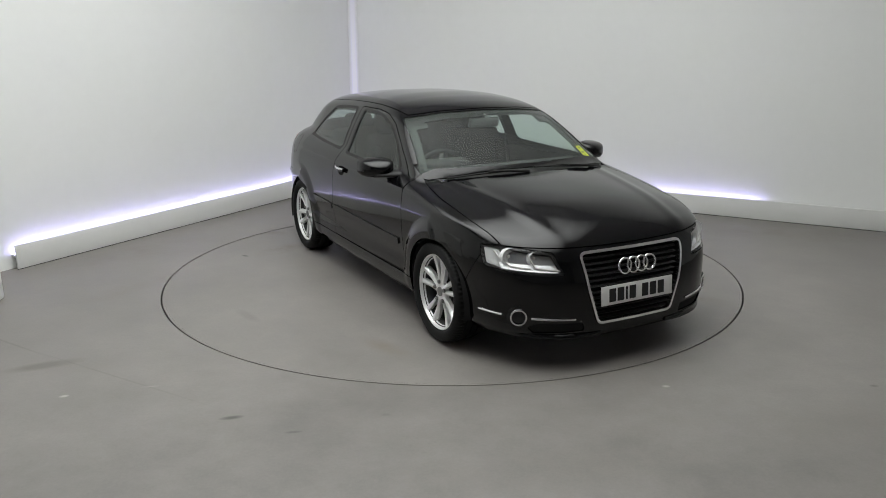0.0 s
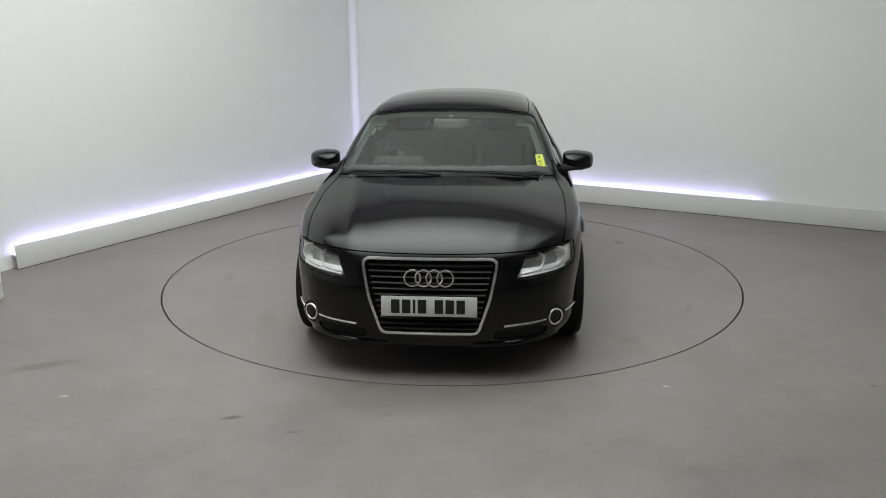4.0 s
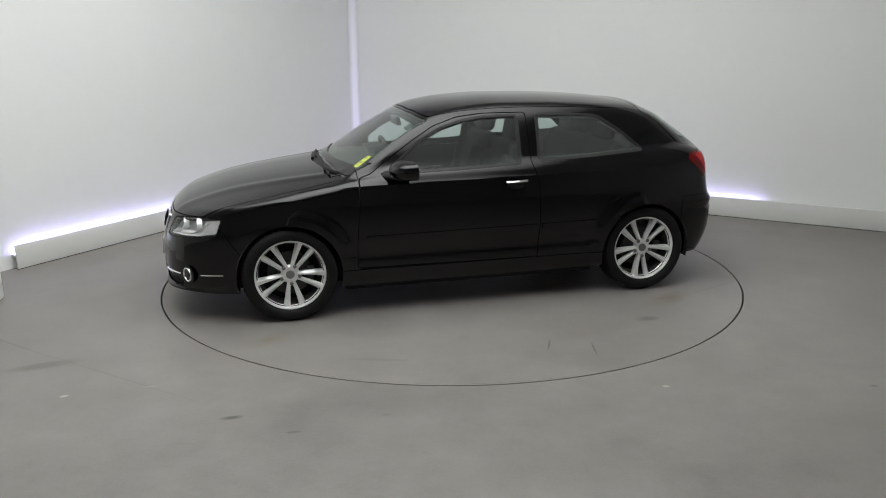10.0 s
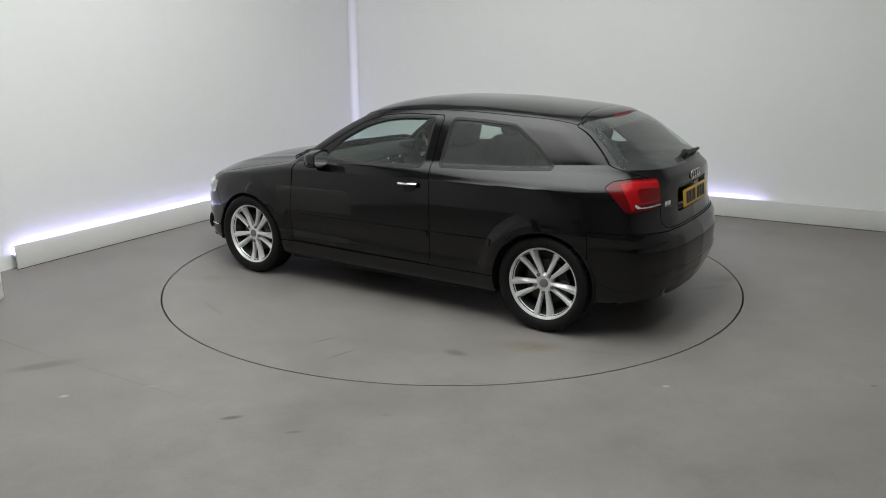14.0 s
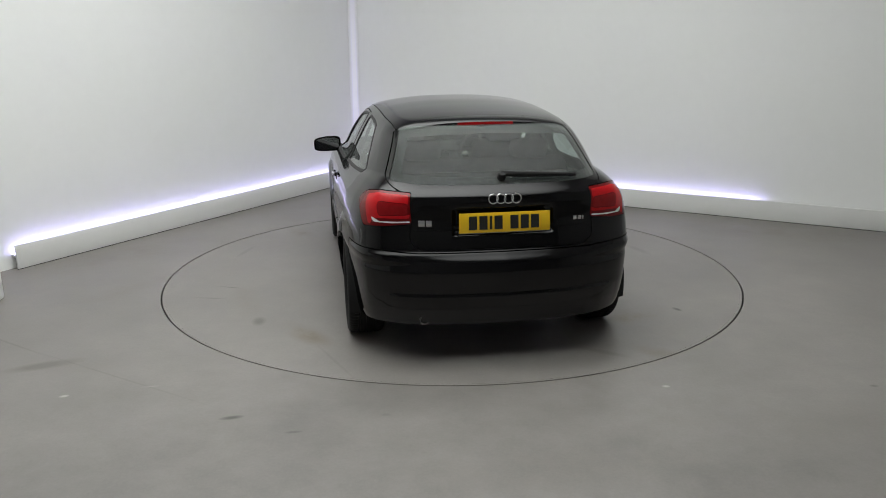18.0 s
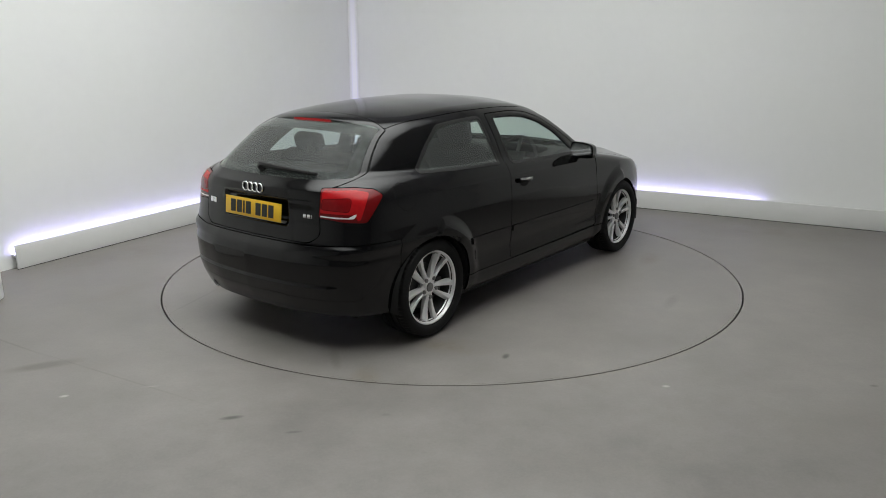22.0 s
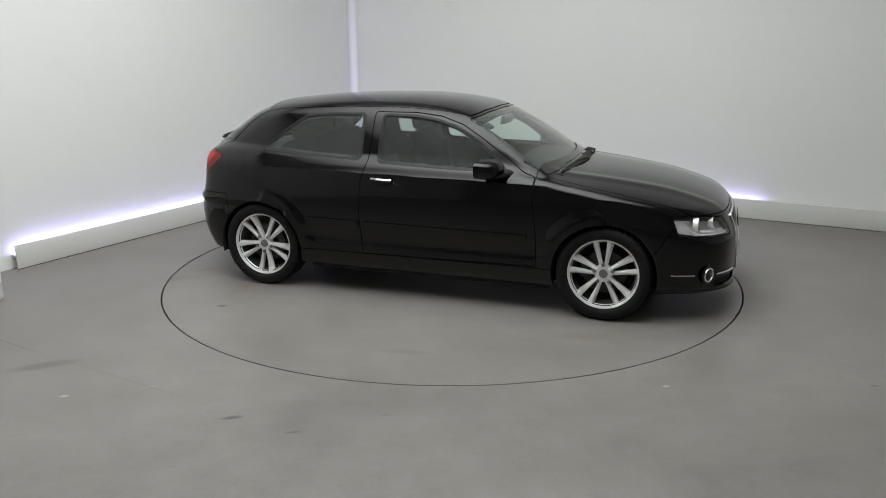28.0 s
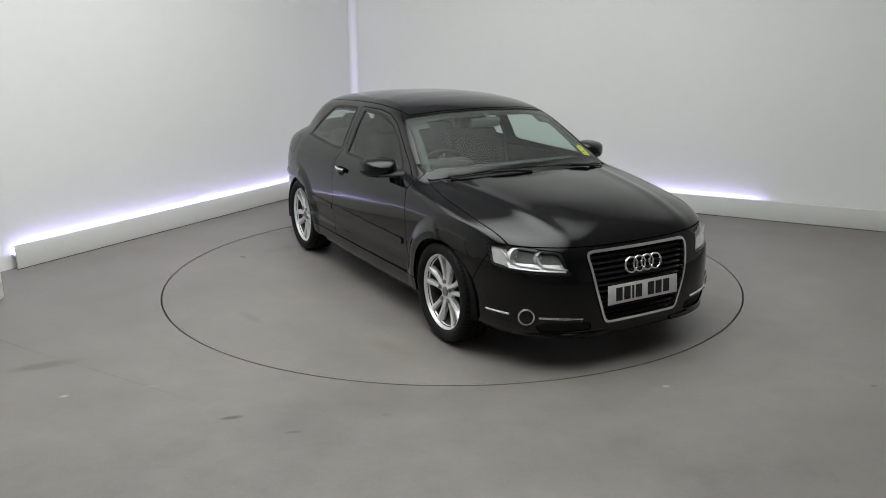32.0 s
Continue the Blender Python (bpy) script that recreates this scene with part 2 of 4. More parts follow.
def room():
    # floor with a round opening for the turntable
    bm = bmesh.new()
    n = 192
    inner = [bm.verts.new((TABLE_R * 1.0031 * math.cos(2 * math.pi * i / n), 0.0042 + TABLE_R * 1.0031 * math.sin(2 * math.pi * i / n), 0)) for i in range(n)]
    outer = []
    for i in range(n):
        a = 2 * math.pi * i / n
        c, s = math.cos(a), math.sin(a)
        k = 12 / max(abs(c), abs(s))
        outer.append(bm.verts.new((k * c, k * s, 0)))
    deep = [bm.verts.new((v.co.x, v.co.y, -0.15)) for v in inner]
    for i in range(n):
        j = (i + 1) % n
        bm.faces.new((inner[i], outer[i], outer[j], inner[j]))
        bm.faces.new((inner[i], inner[j], deep[j], deep[i]))
    tagged(part("floor", bm, FLOOR, smooth=False), "grey painted concrete floor with scuffs and tyre dirt", "floor", kind="structure")
    bm = bmesh.new()
    spin(bm, [(TABLE_R + 0.05, -0.15), (TABLE_R - 0.3, -0.15)], n=96)
    tagged(part("turntable_pit", bm, GAP), "dark gap around the sunken turntable", "gap", kind="structure")

    def wall(name, origin, along, out, length, label, mat=WALL):
        bm = bmesh.new()
        slab(bm, (length, 0.12, ROOM_H), frame_of(origin, along, out) @ pose(length / 2, 0.06, ROOM_H / 2))
        return tagged(part(name, bm, mat, smooth=False), label, "wall", kind="structure")
    # inner corner of the walls, behind the panels
    corner = JOIN + (NL + NR) * GAP_BEHIND
    wall("wall_left", corner - UL * 8.5, UL, NL, 8.5, "smooth white painted studio wall")
    wall("wall_right", corner, UR, NR, 8.2, "smooth white painted studio wall")
    # added strip across the wall corner; the corner's glow is put into its emission
    bm = bmesh.new()
    across = (NR - NL).normalized()
    slab(bm, (0.12, 0.02, ROOM_H - 0.02))
    strip = tagged(part("corner_glow_strip", bm, GLOWV, smooth=False), "faint violet glow of the wall corner, emitted by an added strip", "light strip")
    strip.matrix_basis = frame_of(corner - (NL + NR).normalized() * 0.068, across, (NL + NR).normalized()) @ pose(0, 0, ROOM_H / 2)
    # unseen walls added to close the room; greys tuned to the car's reflections
    a = corner - UL * 8.5
    b = corner + UR * 8.2
    low = -8.6
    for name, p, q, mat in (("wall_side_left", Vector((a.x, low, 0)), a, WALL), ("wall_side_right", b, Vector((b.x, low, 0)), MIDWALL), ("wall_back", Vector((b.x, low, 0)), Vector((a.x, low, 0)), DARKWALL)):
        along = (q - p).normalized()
        wall(name, p, along, Vector((-along.y, along.x, 0)), (q - p).length, "unseen plain wall added to close the room", mat)
    bm = bmesh.new()
    slab(bm, (20, 20, 0.1), pose(0, 0, ROOM_H + 0.05))
    tagged(part("ceiling", bm, CEIL, smooth=False), "grey painted ceiling", "ceiling", kind="structure")

    # kick panels with light strips behind them
    for origin, along, out, length, lit0, lit1 in ((JOIN - UL * 4.804, UL, NL, 4.804, 0.01, 4.78), (JOIN + UR * 0.03, UR, NR, 7.4, 0.0, 5.0)):
        th = empty("kick_panel", "low white kick panel standing before the wall", "kick panel")
        m = frame_of(origin, along, out)
        bm = bmesh.new()
        slab(bm, (length, 0.018, 0.197), m @ pose(length / 2, 0.009, 0.1035), 0.002)
        part("board", bm, PANEL, th)
        bm = bmesh.new()
        slab(bm, (length, 0.018, 0.006), m @ pose(length / 2, 0.0125, 0.0025))
        part("foot_strip", bm, GAP, th, "dark joint along the floor")
        bm = bmesh.new()
        slab(bm, (length, 0.055, 0.02), m @ pose(length / 2, 0.046, 0.11))
        part("ledge", bm, PANEL, th)
        bm = bmesh.new()
        slab(bm, (lit1 - lit0, 0.014, 0.008), m @ pose((lit0 + lit1) / 2, 0.042, 0.1245))
        part("light_strip", bm, LED, th, "violet-white light strip")
    # rounded white plinth at the edge of the set
    bm = bmesh.new()
    slab(bm, (0.5, 0.68, 0.5), pose(-3.467, -1.074, 0.25, 0, 0, 11), 0.02, 4)
    tagged(part("plinth", bm, PANEL), "white rounded plinth standing on the floor", "plinth")


# turntable
def turntable():
    th = empty("turntable", "round grey painted turntable set flush in the floor", "turntable")
    n = 192

    def ring(bm, r, z):
        return [bm.verts.new((r * math.cos(2 * math.pi * i / n), r * math.sin(2 * math.pi * i / n), z)) for i in range(n)]
    bm = bmesh.new()
    bm.faces.new(ring(bm, TABLE_R - 0.024, 0.0))
    part("deck", bm, DISC, th, smooth=False)
    bm = bmesh.new()
    a, b, c = ring(bm, TABLE_R - 0.0235, 0.0), ring(bm, TABLE_R * 0.9969, 0.0), ring(bm, TABLE_R * 0.9969, -0.08)
    for i in range(n):
        j = (i + 1) % n
        bm.faces.new((a[i], b[i], b[j], a[j]))
        bm.faces.new((b[i], c[i], c[j], b[j]))
    part("edge_band", bm, DISC, th, "worn painted steel edge", smooth=False)
    return th


def ceiling_light(x, y, sx, sy, turn, glass):
    th = empty("ceiling_light", "flat white ceiling light panel", "ceiling light")
    th.matrix_basis = pose(x, y, ROOM_H, 0, 0, turn)
    bm = bmesh.new()
    for a, b, w, d in ((0, sy / 2, sx + 0.08, 0.04), (0, -sy / 2, sx + 0.08, 0.04)):
        slab(bm, (w, d, 0.07), pose(a, b, -0.036), 0.004)
    for a in (sx / 2, -sx / 2):
        slab(bm, (0.04, sy - 0.04, 0.07), pose(a, 0, -0.036), 0.004)
    part("frame", bm, PANEL, th)
    bm = bmesh.new()
    slab(bm, (sx - 0.04, sy - 0.04, 0.01), pose(0, 0, -0.05))
    part("diffuser", bm, glass, th, "glowing white diffuser", smooth=False)
    return th


# ---- the car's form: x to the front, y to its left, z up, the origin on the floor between the axles ----
WB = 1.289            # half the wheelbase
HUB_Z = 0.309


def curve(*pts):
    """A smooth function through (at, value) pairs."""
    pts = sorted(pts)
    xs, ys = np.array([p[0] for p in pts], float), np.array([p[1] for p in pts], float)
    h = np.diff(xs)
    d = np.diff(ys) / h
    s = np.zeros(len(xs))
    s[0], s[-1] = d[0], d[-1]
    for i in range(1, len(xs) - 1):
        if d[i - 1] * d[i] > 0:
            w1, w2 = 2 * h[i] + h[i - 1], h[i] + 2 * h[i - 1]
            s[i] = (w1 + w2) / (w1 / d[i - 1] + w2 / d[i])

    def f(x):
        x = np.clip(x, xs[0], xs[-1])
        i = np.clip(np.searchsorted(xs, x) - 1, 0, len(h) - 1)
        t = (x - xs[i]) / h[i]
        return (ys[i] * (1 + 2 * t) * (1 - t) ** 2 + s[i] * h[i] * t * (1 - t) ** 2 + ys[i + 1] * t * t * (3 - 2 * t) + s[i + 1] * h[i] * t * t * (t - 1))
    return f


half_width = curve((-2.1, 0.80), (-1.7, 0.850), (-1.3, 0.874), (-0.5, 0.882), (0.2, 0.880), (0.8, 0.874), (1.3, 0.874), (1.7, 0.842), (2.1, 0.78))
section = curve((0.12, -0.16), (0.2, -0.055), (0.25, -0.024), (0.30, -0.014), (0.36, -0.012), (0.45, -0.008), (0.6, 0.0), (0.75, -0.004), (0.84, -0.014), (0.90, -0.03), (0.94, -0.048), (0.98, -0.078), (1.02, -0.115), (1.08, -0.2))
hood_mid = curve((0.4, 1.06), (0.7, 1.0), (0.85, 0.98), (1.0, 0.961), (1.3, 0.929), (1.6, 0.884), (1.85, 0.814), (2.0, 0.749), (2.08, 0.70), (2.3, 0.55))
hood_drop = curve((0.5, 0.045), (1.0, 0.058), (1.5, 0.085), (1.85, 0.095), (2.1, 0.08))
nose = curve((0.12, 2.03), (0.18, 2.09), (0.22, 2.115), (0.28, 2.118), (0.4, 2.118), (0.5, 2.112), (0.6, 2.092), (0.67, 2.065), (0.72, 2.04), (0.8, 1.98))
nose_round = curve((0.0, 0.0), (0.26, 0.008), (0.36, 0.018), (0.46, 0.040), (0.53, 0.063), (0.6, 0.098), (0.69, 0.168), (0.75, 0.25), (0.80, 0.345), (0.84, 0.48), (0.88, 0.75))
tail = curve((0.12, 1.94), (0.22, 1.975), (0.28, 2.0), (0.36, 2.035), (0.45, 2.055), (0.56, 2.058), (0.62, 2.042), (0.66, 2.012), (0.69, 1.99), (0.78, 1.972), (0.86, 1.966), (0.93, 1.968), (0.98, 1.958), (1.02, 1.92), (1.06, 1.86), (1.12, 1.76))
tail_round = curve((0.0, 0.0), (0.3, 0.012), (0.475, 0.036), (0.53, 0.047), (0.6, 0.066), (0.7, 0.105), (0.77, 0.155), (0.81, 0.22), (0.85, 0.37), (0.885, 0.7))
roof_mid = curve((0.75, 1.15), (0.5, 1.265), (0.35, 1.326), (0.2, 1.370), (0.0, 1.400), (-0.3, 1.417), (-0.6, 1.415), (-0.9, 1.402), (-1.2, 1.378), (-1.45, 1.345), (-1.7, 1.305))
glass_side = curve((0.85, 0.84), (0.95, 0.80), (1.0, 0.773), (1.1, 0.728), (1.2, 0.678), (1.3, 0.62), (1.4, 0.54))
glass_taper = curve((-1.9, -0.185), (-1.6, -0.098), (-1.4, -0.055), (-1.2, -0.028), (-0.9, -0.010), (-0.4, 0.002), (0.0, 0.0), (0.3, -0.012), (0.6, -0.026), (0.9, -0.050))
rear_glass = curve((0.98, 1.95), (1.04, 1.875), (1.1, 1.795), (1.2, 1.65), (1.3, 1.50), (1.36, 1.40), (1.44, 1.28))
belt_deck = curve((-2.0, 1.01), (-1.6, 1.06), (-1.0, 1.035), (0.0, 1.0), (0.6, 0.98))


def smax(a, b, k):
    h = np.maximum(k - np.abs(a - b), 0.0) / k
    return np.maximum(a, b) + h * h * k * 0.25


def arch_dist(x, z):
    return np.minimum(np.hypot(x - WB, z - HUB_Z), np.hypot(x + WB, z - HUB_Z))


def form(P):
    """Below zero inside the body, above zero outside; in metres."""
    x, y, z = P[:, 0], np.abs(P[:, 1]), P[:, 2]
    sec = section(z)
    # blisters and lips round the wheels
    d = arch_dist(x, z)
    up = np.clip((z - 0.30) / 0.1, 0, 1)
    k = np.clip((0.482 - d) / 0.095, 0, 1)
    flare = 0.024 * k * k * (3 - 2 * k) * (0.3 + 0.7 * up) * np.clip((0.90 - z) / 0.12, 0, 1)
    # hollow along the doors, sill kick-out
    span = np.clip((1.15 - np.abs(x)) / 0.3, 0, 1)
    hollow = 0.009 * np.exp(-((z - 0.425) / 0.05) ** 2) * span * span * (3 - 2 * span)
    side = y - (half_width(x) + sec + flare - hollow)
    # fold line under the belt
    fold = 0.885 + 0.036 * np.clip((0.9 - x) / 2.3, 0, 1.1)
    side = side - 0.007 * np.exp(-np.abs(z - fold) / 0.016) * np.clip((1.7 - np.abs(x)) / 0.3, 0, 1)
    ye = y - sec
    front = (x - (nose(z) - nose_round(ye))) * 0.9
    ease = lambda v: v * v * (3 - 2 * v)
    dent = 0.030 * ease(np.clip((0.300 - y) / 0.03, 0, 1)) * ease(np.clip((z - 0.755) / 0.03, 0, 1)) * ease(np.clip((0.925 - z) / 0.03, 0, 1))
    ledge = 0.010 * ease(np.clip((0.450 - z) / 0.024, 0, 1)) * np.clip((0.70 - y) / 0.1, 0, 1)
    round_low = 1 + 0.38 * ease(np.clip((0.665 - z) / 0.07, 0, 1))
    back = (-x - (tail(z) - 0.006 + ledge - dent - round_low * tail_round(ye))) * 0.9
    deck = np.where(x > 0.5, hood_mid(x) - hood_drop(x) * (y / 0.75) ** 2.4 + 0.006 * np.exp(-((y - (0.60 - 0.13 * (x - 0.8))) / 0.05) ** 2), np.interp(x, (-9, 0.2, 0.5), (0, 0, 0)) + belt_deck(x))
    deck = np.where(x > 0.62, deck, np.where(x < 0.3, belt_deck(x), belt_deck(x) + (np.clip((x - 0.3) / 0.32, 0, 1)) * (deck - belt_deck(x))))
    top = (z - deck) * 0.95
    low = smax(smax(side, top, 0.05), smax(front, back, 0.02), 0.055)
    # greenhouse
    gs = (y - (glass_side(z) + glass_taper(x))) * 0.88
    ws = (x - (0.936 - 1.54 * (z - 0.98) - 0.255 * y * y)) * 0.54
    rg = (-x - (rear_glass(z) + 0.034 * np.clip((z - 0.97) / 0.08, 0, 1) - 0.02 * np.clip((0.97 - z) / 0.05, 0, 1) - 0.19 * y * y)) * 0.56
    rf = z - (roof_mid(x) + 0.004 - 0.066 * (y / 0.6) ** 2.6)
    high = np.maximum(smax(smax(smax(gs, rg, 0.17), rf, 0.062), ws, 0.045), 0.82 - z)
    return -smax(-low, -high, 0.03)


def gradient(P):
    e = 0.0015
    g = np.stack([form(P + np.eye(3)[i] * e) - form(P - np.eye(3)[i] * e) for i in range(3)], 1)
    return g / np.maximum(np.linalg.norm(g, axis=1), 1e-9)[:, None]


def skin():
    """The left half of the body as a fine net, found along rays from inside."""
    nv = 280
    phi = np.radians(np.linspace(-36, 90, nv))
    rows = []
    for psi in np.radians(np.linspace(90, 1.2, 120))[::-1]:                # nose fan
        rows.append((1.5, np.cos(psi), np.sin(psi)))
    rows[0] = (1.5, 1.0, 0.0)
    for x in np.linspace(1.5, -1.5, 300)[1:-1]:
        rows.append((x, 0.0, 1.0))
    for psi in np.radians(np.linspace(90, 1.2, 130)):                      # tail fan
        rows.append((-1.5, -np.cos(psi), np.sin(psi)))
    rows[-1] = (-1.5, -1.0, 0.0)
    R = np.array(rows)
    O = np.zeros((len(R), nv, 3))
    O[:, :, 0] = R[:, 0][:, None]
    O[:, :, 2] = 0.55
    D = np.zeros_like(O)
    D[:, :, 0] = R[:, 1][:, None] * np.cos(phi)
    D[:, :, 1] = R[:, 2][:, None] * np.cos(phi)
    D[:, :, 2] = np.sin(phi)
    O, D = O.reshape(-1, 3), D.reshape(-1, 3)
    a, b = np.full(len(O), 0.05), np.full(len(O), 1.7)
    for _ in range(26):
        m = (a + b) / 2
        inside = form(O + D * m[:, None]) < 0
        a, b = np.where(inside, m, a), np.where(inside, b, m)
    P = O + D * ((a + b) / 2)[:, None]
    P[np.abs(P[:, 1]) < 2e-4, 1] = 0.0
    n = len(R)
    i, j = np.meshgrid(np.arange(n - 1), np.arange(nv - 1), indexing="ij")
    q = (i * nv + j).ravel()
    F = np.stack([q, q + nv, q + nv + 1, q + 1], 1)
    return P, gradient(P), F


SKIN, SKIN_N, SKIN_F = skin()


def rounded(pts, r=0.03, n=4):
    """A polygon with its corners rounded."""
    out = []
    for i, p in enumerate(pts):
        a, b, c = (np.array(pts[k % len(pts)], float) for k in (i - 1, i, i + 1))
        ra, rc = min(r, np.linalg.norm(a - b) * 0.45), min(r, np.linalg.norm(c - b) * 0.45)
        p0, p2 = b + (a - b) / np.linalg.norm(a - b) * ra, b + (c - b) / np.linalg.norm(c - b) * rc
        for t in np.linspace(0, 1, n):
            out.append(tuple((1 - t) ** 2 * p0 + 2 * t * (1 - t) * b + t * t * p2))
    return out


def inside(pts, u, v):
    """Distance into a polygon, below zero outside."""
    d = np.full(len(u), 9.0)
    s = np.full(len(u), -1.0)
    n = len(pts)
    for i in range(n):
        (ax, ay), (bx, by) = pts[i], pts[(i + 1) % n]
        ex, ey = bx - ax, by - ay
        wx, wy = u - ax, v - ay
        t = np.clip((wx * ex + wy * ey) / max(ex * ex + ey * ey, 1e-12), 0, 1)
        d = np.minimum(d, np.hypot(wx - t * ex, wy - t * ey))
        c1 = (ay <= v) & (by > v) & (ex * wy - ey * wx > 0)
        c2 = (ay > v) & (by <= v) & (ex * wy - ey * wx < 0)
        s = np.where(c1 | c2, -s, s)
    return d * s


X_, Y_, Z_ = SKIN[:, 0], SKIN[:, 1], SKIN[:, 2]
DGLASS = rounded([(0.60, 0.962), (0.1, 0.972), (-0.335, 0.988), (-0.345, 1.298), (-0.1, 1.292), (0.06, 1.272), (0.22, 1.225), (0.40, 1.13)], 0.03)
QGLASS = rounded([(-0.475, 1.0), (-0.9, 1.015), (-1.29, 1.038), (-1.14, 1.165), (-0.965, 1.277), (-0.75, 1.293), (-0.495, 1.30)], 0.03)
DOOR = rounded([(0.805, 0.93), (0.812, 0.75), (0.835, 0.55), (0.838, 0.335), (-0.44, 0.325), (-0.455, 0.6), (-0.445, 0.85), (-0.41, 0.99), (-0.415, 1.318), (-0.1, 1.318), (0.09, 1.298), (0.26, 1.245), (0.42, 1.155), (0.60, 1.04), (0.72, 0.955)], 0.02)
LAMP = rounded([(-1.603, 0.566), (-1.49, 0.688), (-1.2, 0.712), (-0.905, 0.712), (-0.945, 0.60), (-1.25, 0.576)], 0.02)
TAIL_LAMP = rounded([(-1.40, 0.832), (-1.372, 1.0), (-1.1, 1.006), (-0.95, 0.993), (-0.868, 0.957), (-1.01, 0.815), (-1.2, 0.817)], 0.022)
WSCREEN = rounded([(-0.735, 0.935), (-0.35, 0.968), (0, 0.976), (0.35, 0.968), (0.735, 0.935), (0.598, 1.284), (0.33, 1.312), (0, 1.320), (-0.33, 1.312), (-0.598, 1.284)], 0.04)
RGLASS = rounded([(-0.615, 1.048), (-0.3, 1.04), (0, 1.038), (0.3, 1.04), (0.615, 1.048), (0.512, 1.312), (0.25, 1.328), (0, 1.332), (-0.25, 1.328), (-0.512, 1.312)], 0.025)
GATE = rounded([(-0.465, 0.683), (0.465, 0.683), (0.53, 0.73), (0.52, 0.86), (0.53, 0.99), (0.60, 1.016), (0.637, 1.05), (0.53, 1.33), (0.50, 1.50), (-0.50, 1.50), (-0.53, 1.33), (-0.637, 1.05), (-0.60, 1.016), (-0.53, 0.99), (-0.52, 0.86), (-0.53, 0.73)], 0.03)
GRILLE = rounded([(-0.268, 0.268), (0.268, 0.268), (0.335, 0.47), (0.372, 0.66), (0.345, 0.682), (-0.345, 0.682), (-0.372, 0.66), (-0.335, 0.47)], 0.035)

INTAKE = rounded([(0.35, 0.242), (0.36, 0.286), (0.60, 0.296), (0.645, 0.275), (0.62, 0.240)], 0.012)

hood_edge = curve((0.6, 0.70), (0.8, 0.715), (1.0, 0.745), (1.2, 0.765), (1.5, 0.762), (1.7, 0.745), (1.9, 0.71), (2.1, 0.66))
bottom_edge = curve((-2.1, 0.25), (-1.7, 0.245), (-1.2, 0.215), (0.0, 0.205), (1.0, 0.20), (1.7, 0.195), (2.1, 0.19))


def fields(P):
    x, y, z = P[:, 0], np.abs(P[:, 1]), P[:, 2]
    F = {}
    F["arch"] = arch_dist(x, z) - 0.347
    F["low"] = z - bottom_edge(x)
    F["lamp"] = np.where(x > 1.2, inside(LAMP, y - x, z), -1.0)
    F["tail"] = np.where(x < -1.2, inside(TAIL_LAMP, y + x, z), -1.0)
    F["wscreen"] = np.where(x > 0.0, inside(WSCREEN, y, z), -1.0)
    F["rglass"] = np.where(x < -1.2, inside(RGLASS, y, z), -1.0)
    F["dglass"] = np.where(y > 0.45, inside(DGLASS, x, z), -1.0)
    F["qglass"] = np.where(y > 0.45, inside(QGLASS, x, z), -1.0)
    F["door"] = np.where(y > 0.45, inside(DOOR, x, z), -1.0)
    F["grille"] = np.where(x > 1.5, inside(GRILLE, y, z), -1.0)
    F["intake"] = np.where(x > 1.5, inside(INTAKE, y, z), -1.0)
    hood_front = z - (0.700 + 0.016 * (y / 0.7) ** 2)
    F["hood"] = np.minimum(np.minimum((hood_edge(x) - y) * 0.9, hood_front), (x - (1.035 - 0.27 * y * y)) * 0.9)
    F["cowl"] = np.minimum(np.minimum(-F["hood"], -F["wscreen"]), np.minimum(0.722 - y, x - 0.7))
    F["cowl"] = np.where((z > 0.85) & (z < 1.02), F["cowl"], -1.0)
    F["fb"] = np.minimum(x - (1.60 + (z - 0.46) * 0.62), -hood_front)
    gate = inside(GATE, y, z)
    F["gate"] = np.where(x < -1.2, np.minimum(gate, (-1.322 - 0.14 * y * y - x)), -1.0)
    F["rb"] = np.minimum(-1.58 - x, 0.672 + 0.02 * np.clip((y - 0.5) / 0.3, 0, 1) - z)
    rail = curve((-1.6, 0.50), (-1.35, 0.535), (-0.9, 0.562), (0.0, 0.565), (0.3, 0.555), (0.5, 0.50))
    F["roof"] = np.where(z > 1.2, np.minimum(np.minimum(rail(x) - y, -F["wscreen"] - 0.012), x + 1.322 + 0.14 * y * y), -1.0)
    F["sill"] = np.minimum(0.322 - z, np.minimum(1.05 - x, x + 1.05))
    return F


FLD = fields(SKIN)


def less(*names, base=None, gap=0.0028):
    """The part of the skin outside the named fields, with a shut line between."""
    v = np.full(len(SKIN), 9.0) if base is None else base
    for n in names:
        v = np.minimum(v, -FLD[n])
    return v - gap


def largest(faces):
    """The largest connected piece of a net."""
    root = {}

    def find(a):
        while root.setdefault(a, a) != a:
            root[a] = root[root[a]]
            a = root[a]
        return a
    for fc in faces:
        a = find(fc[0])
        for i in fc[1:]:
            root[find(i)] = a
    tally = {}
    for fc in faces:
        r = find(fc[0])
        tally[r] = tally.get(r, 0) + 1
    best = max(tally, key=tally.get)
    return [fc for fc in faces if find(fc[0]) == best]


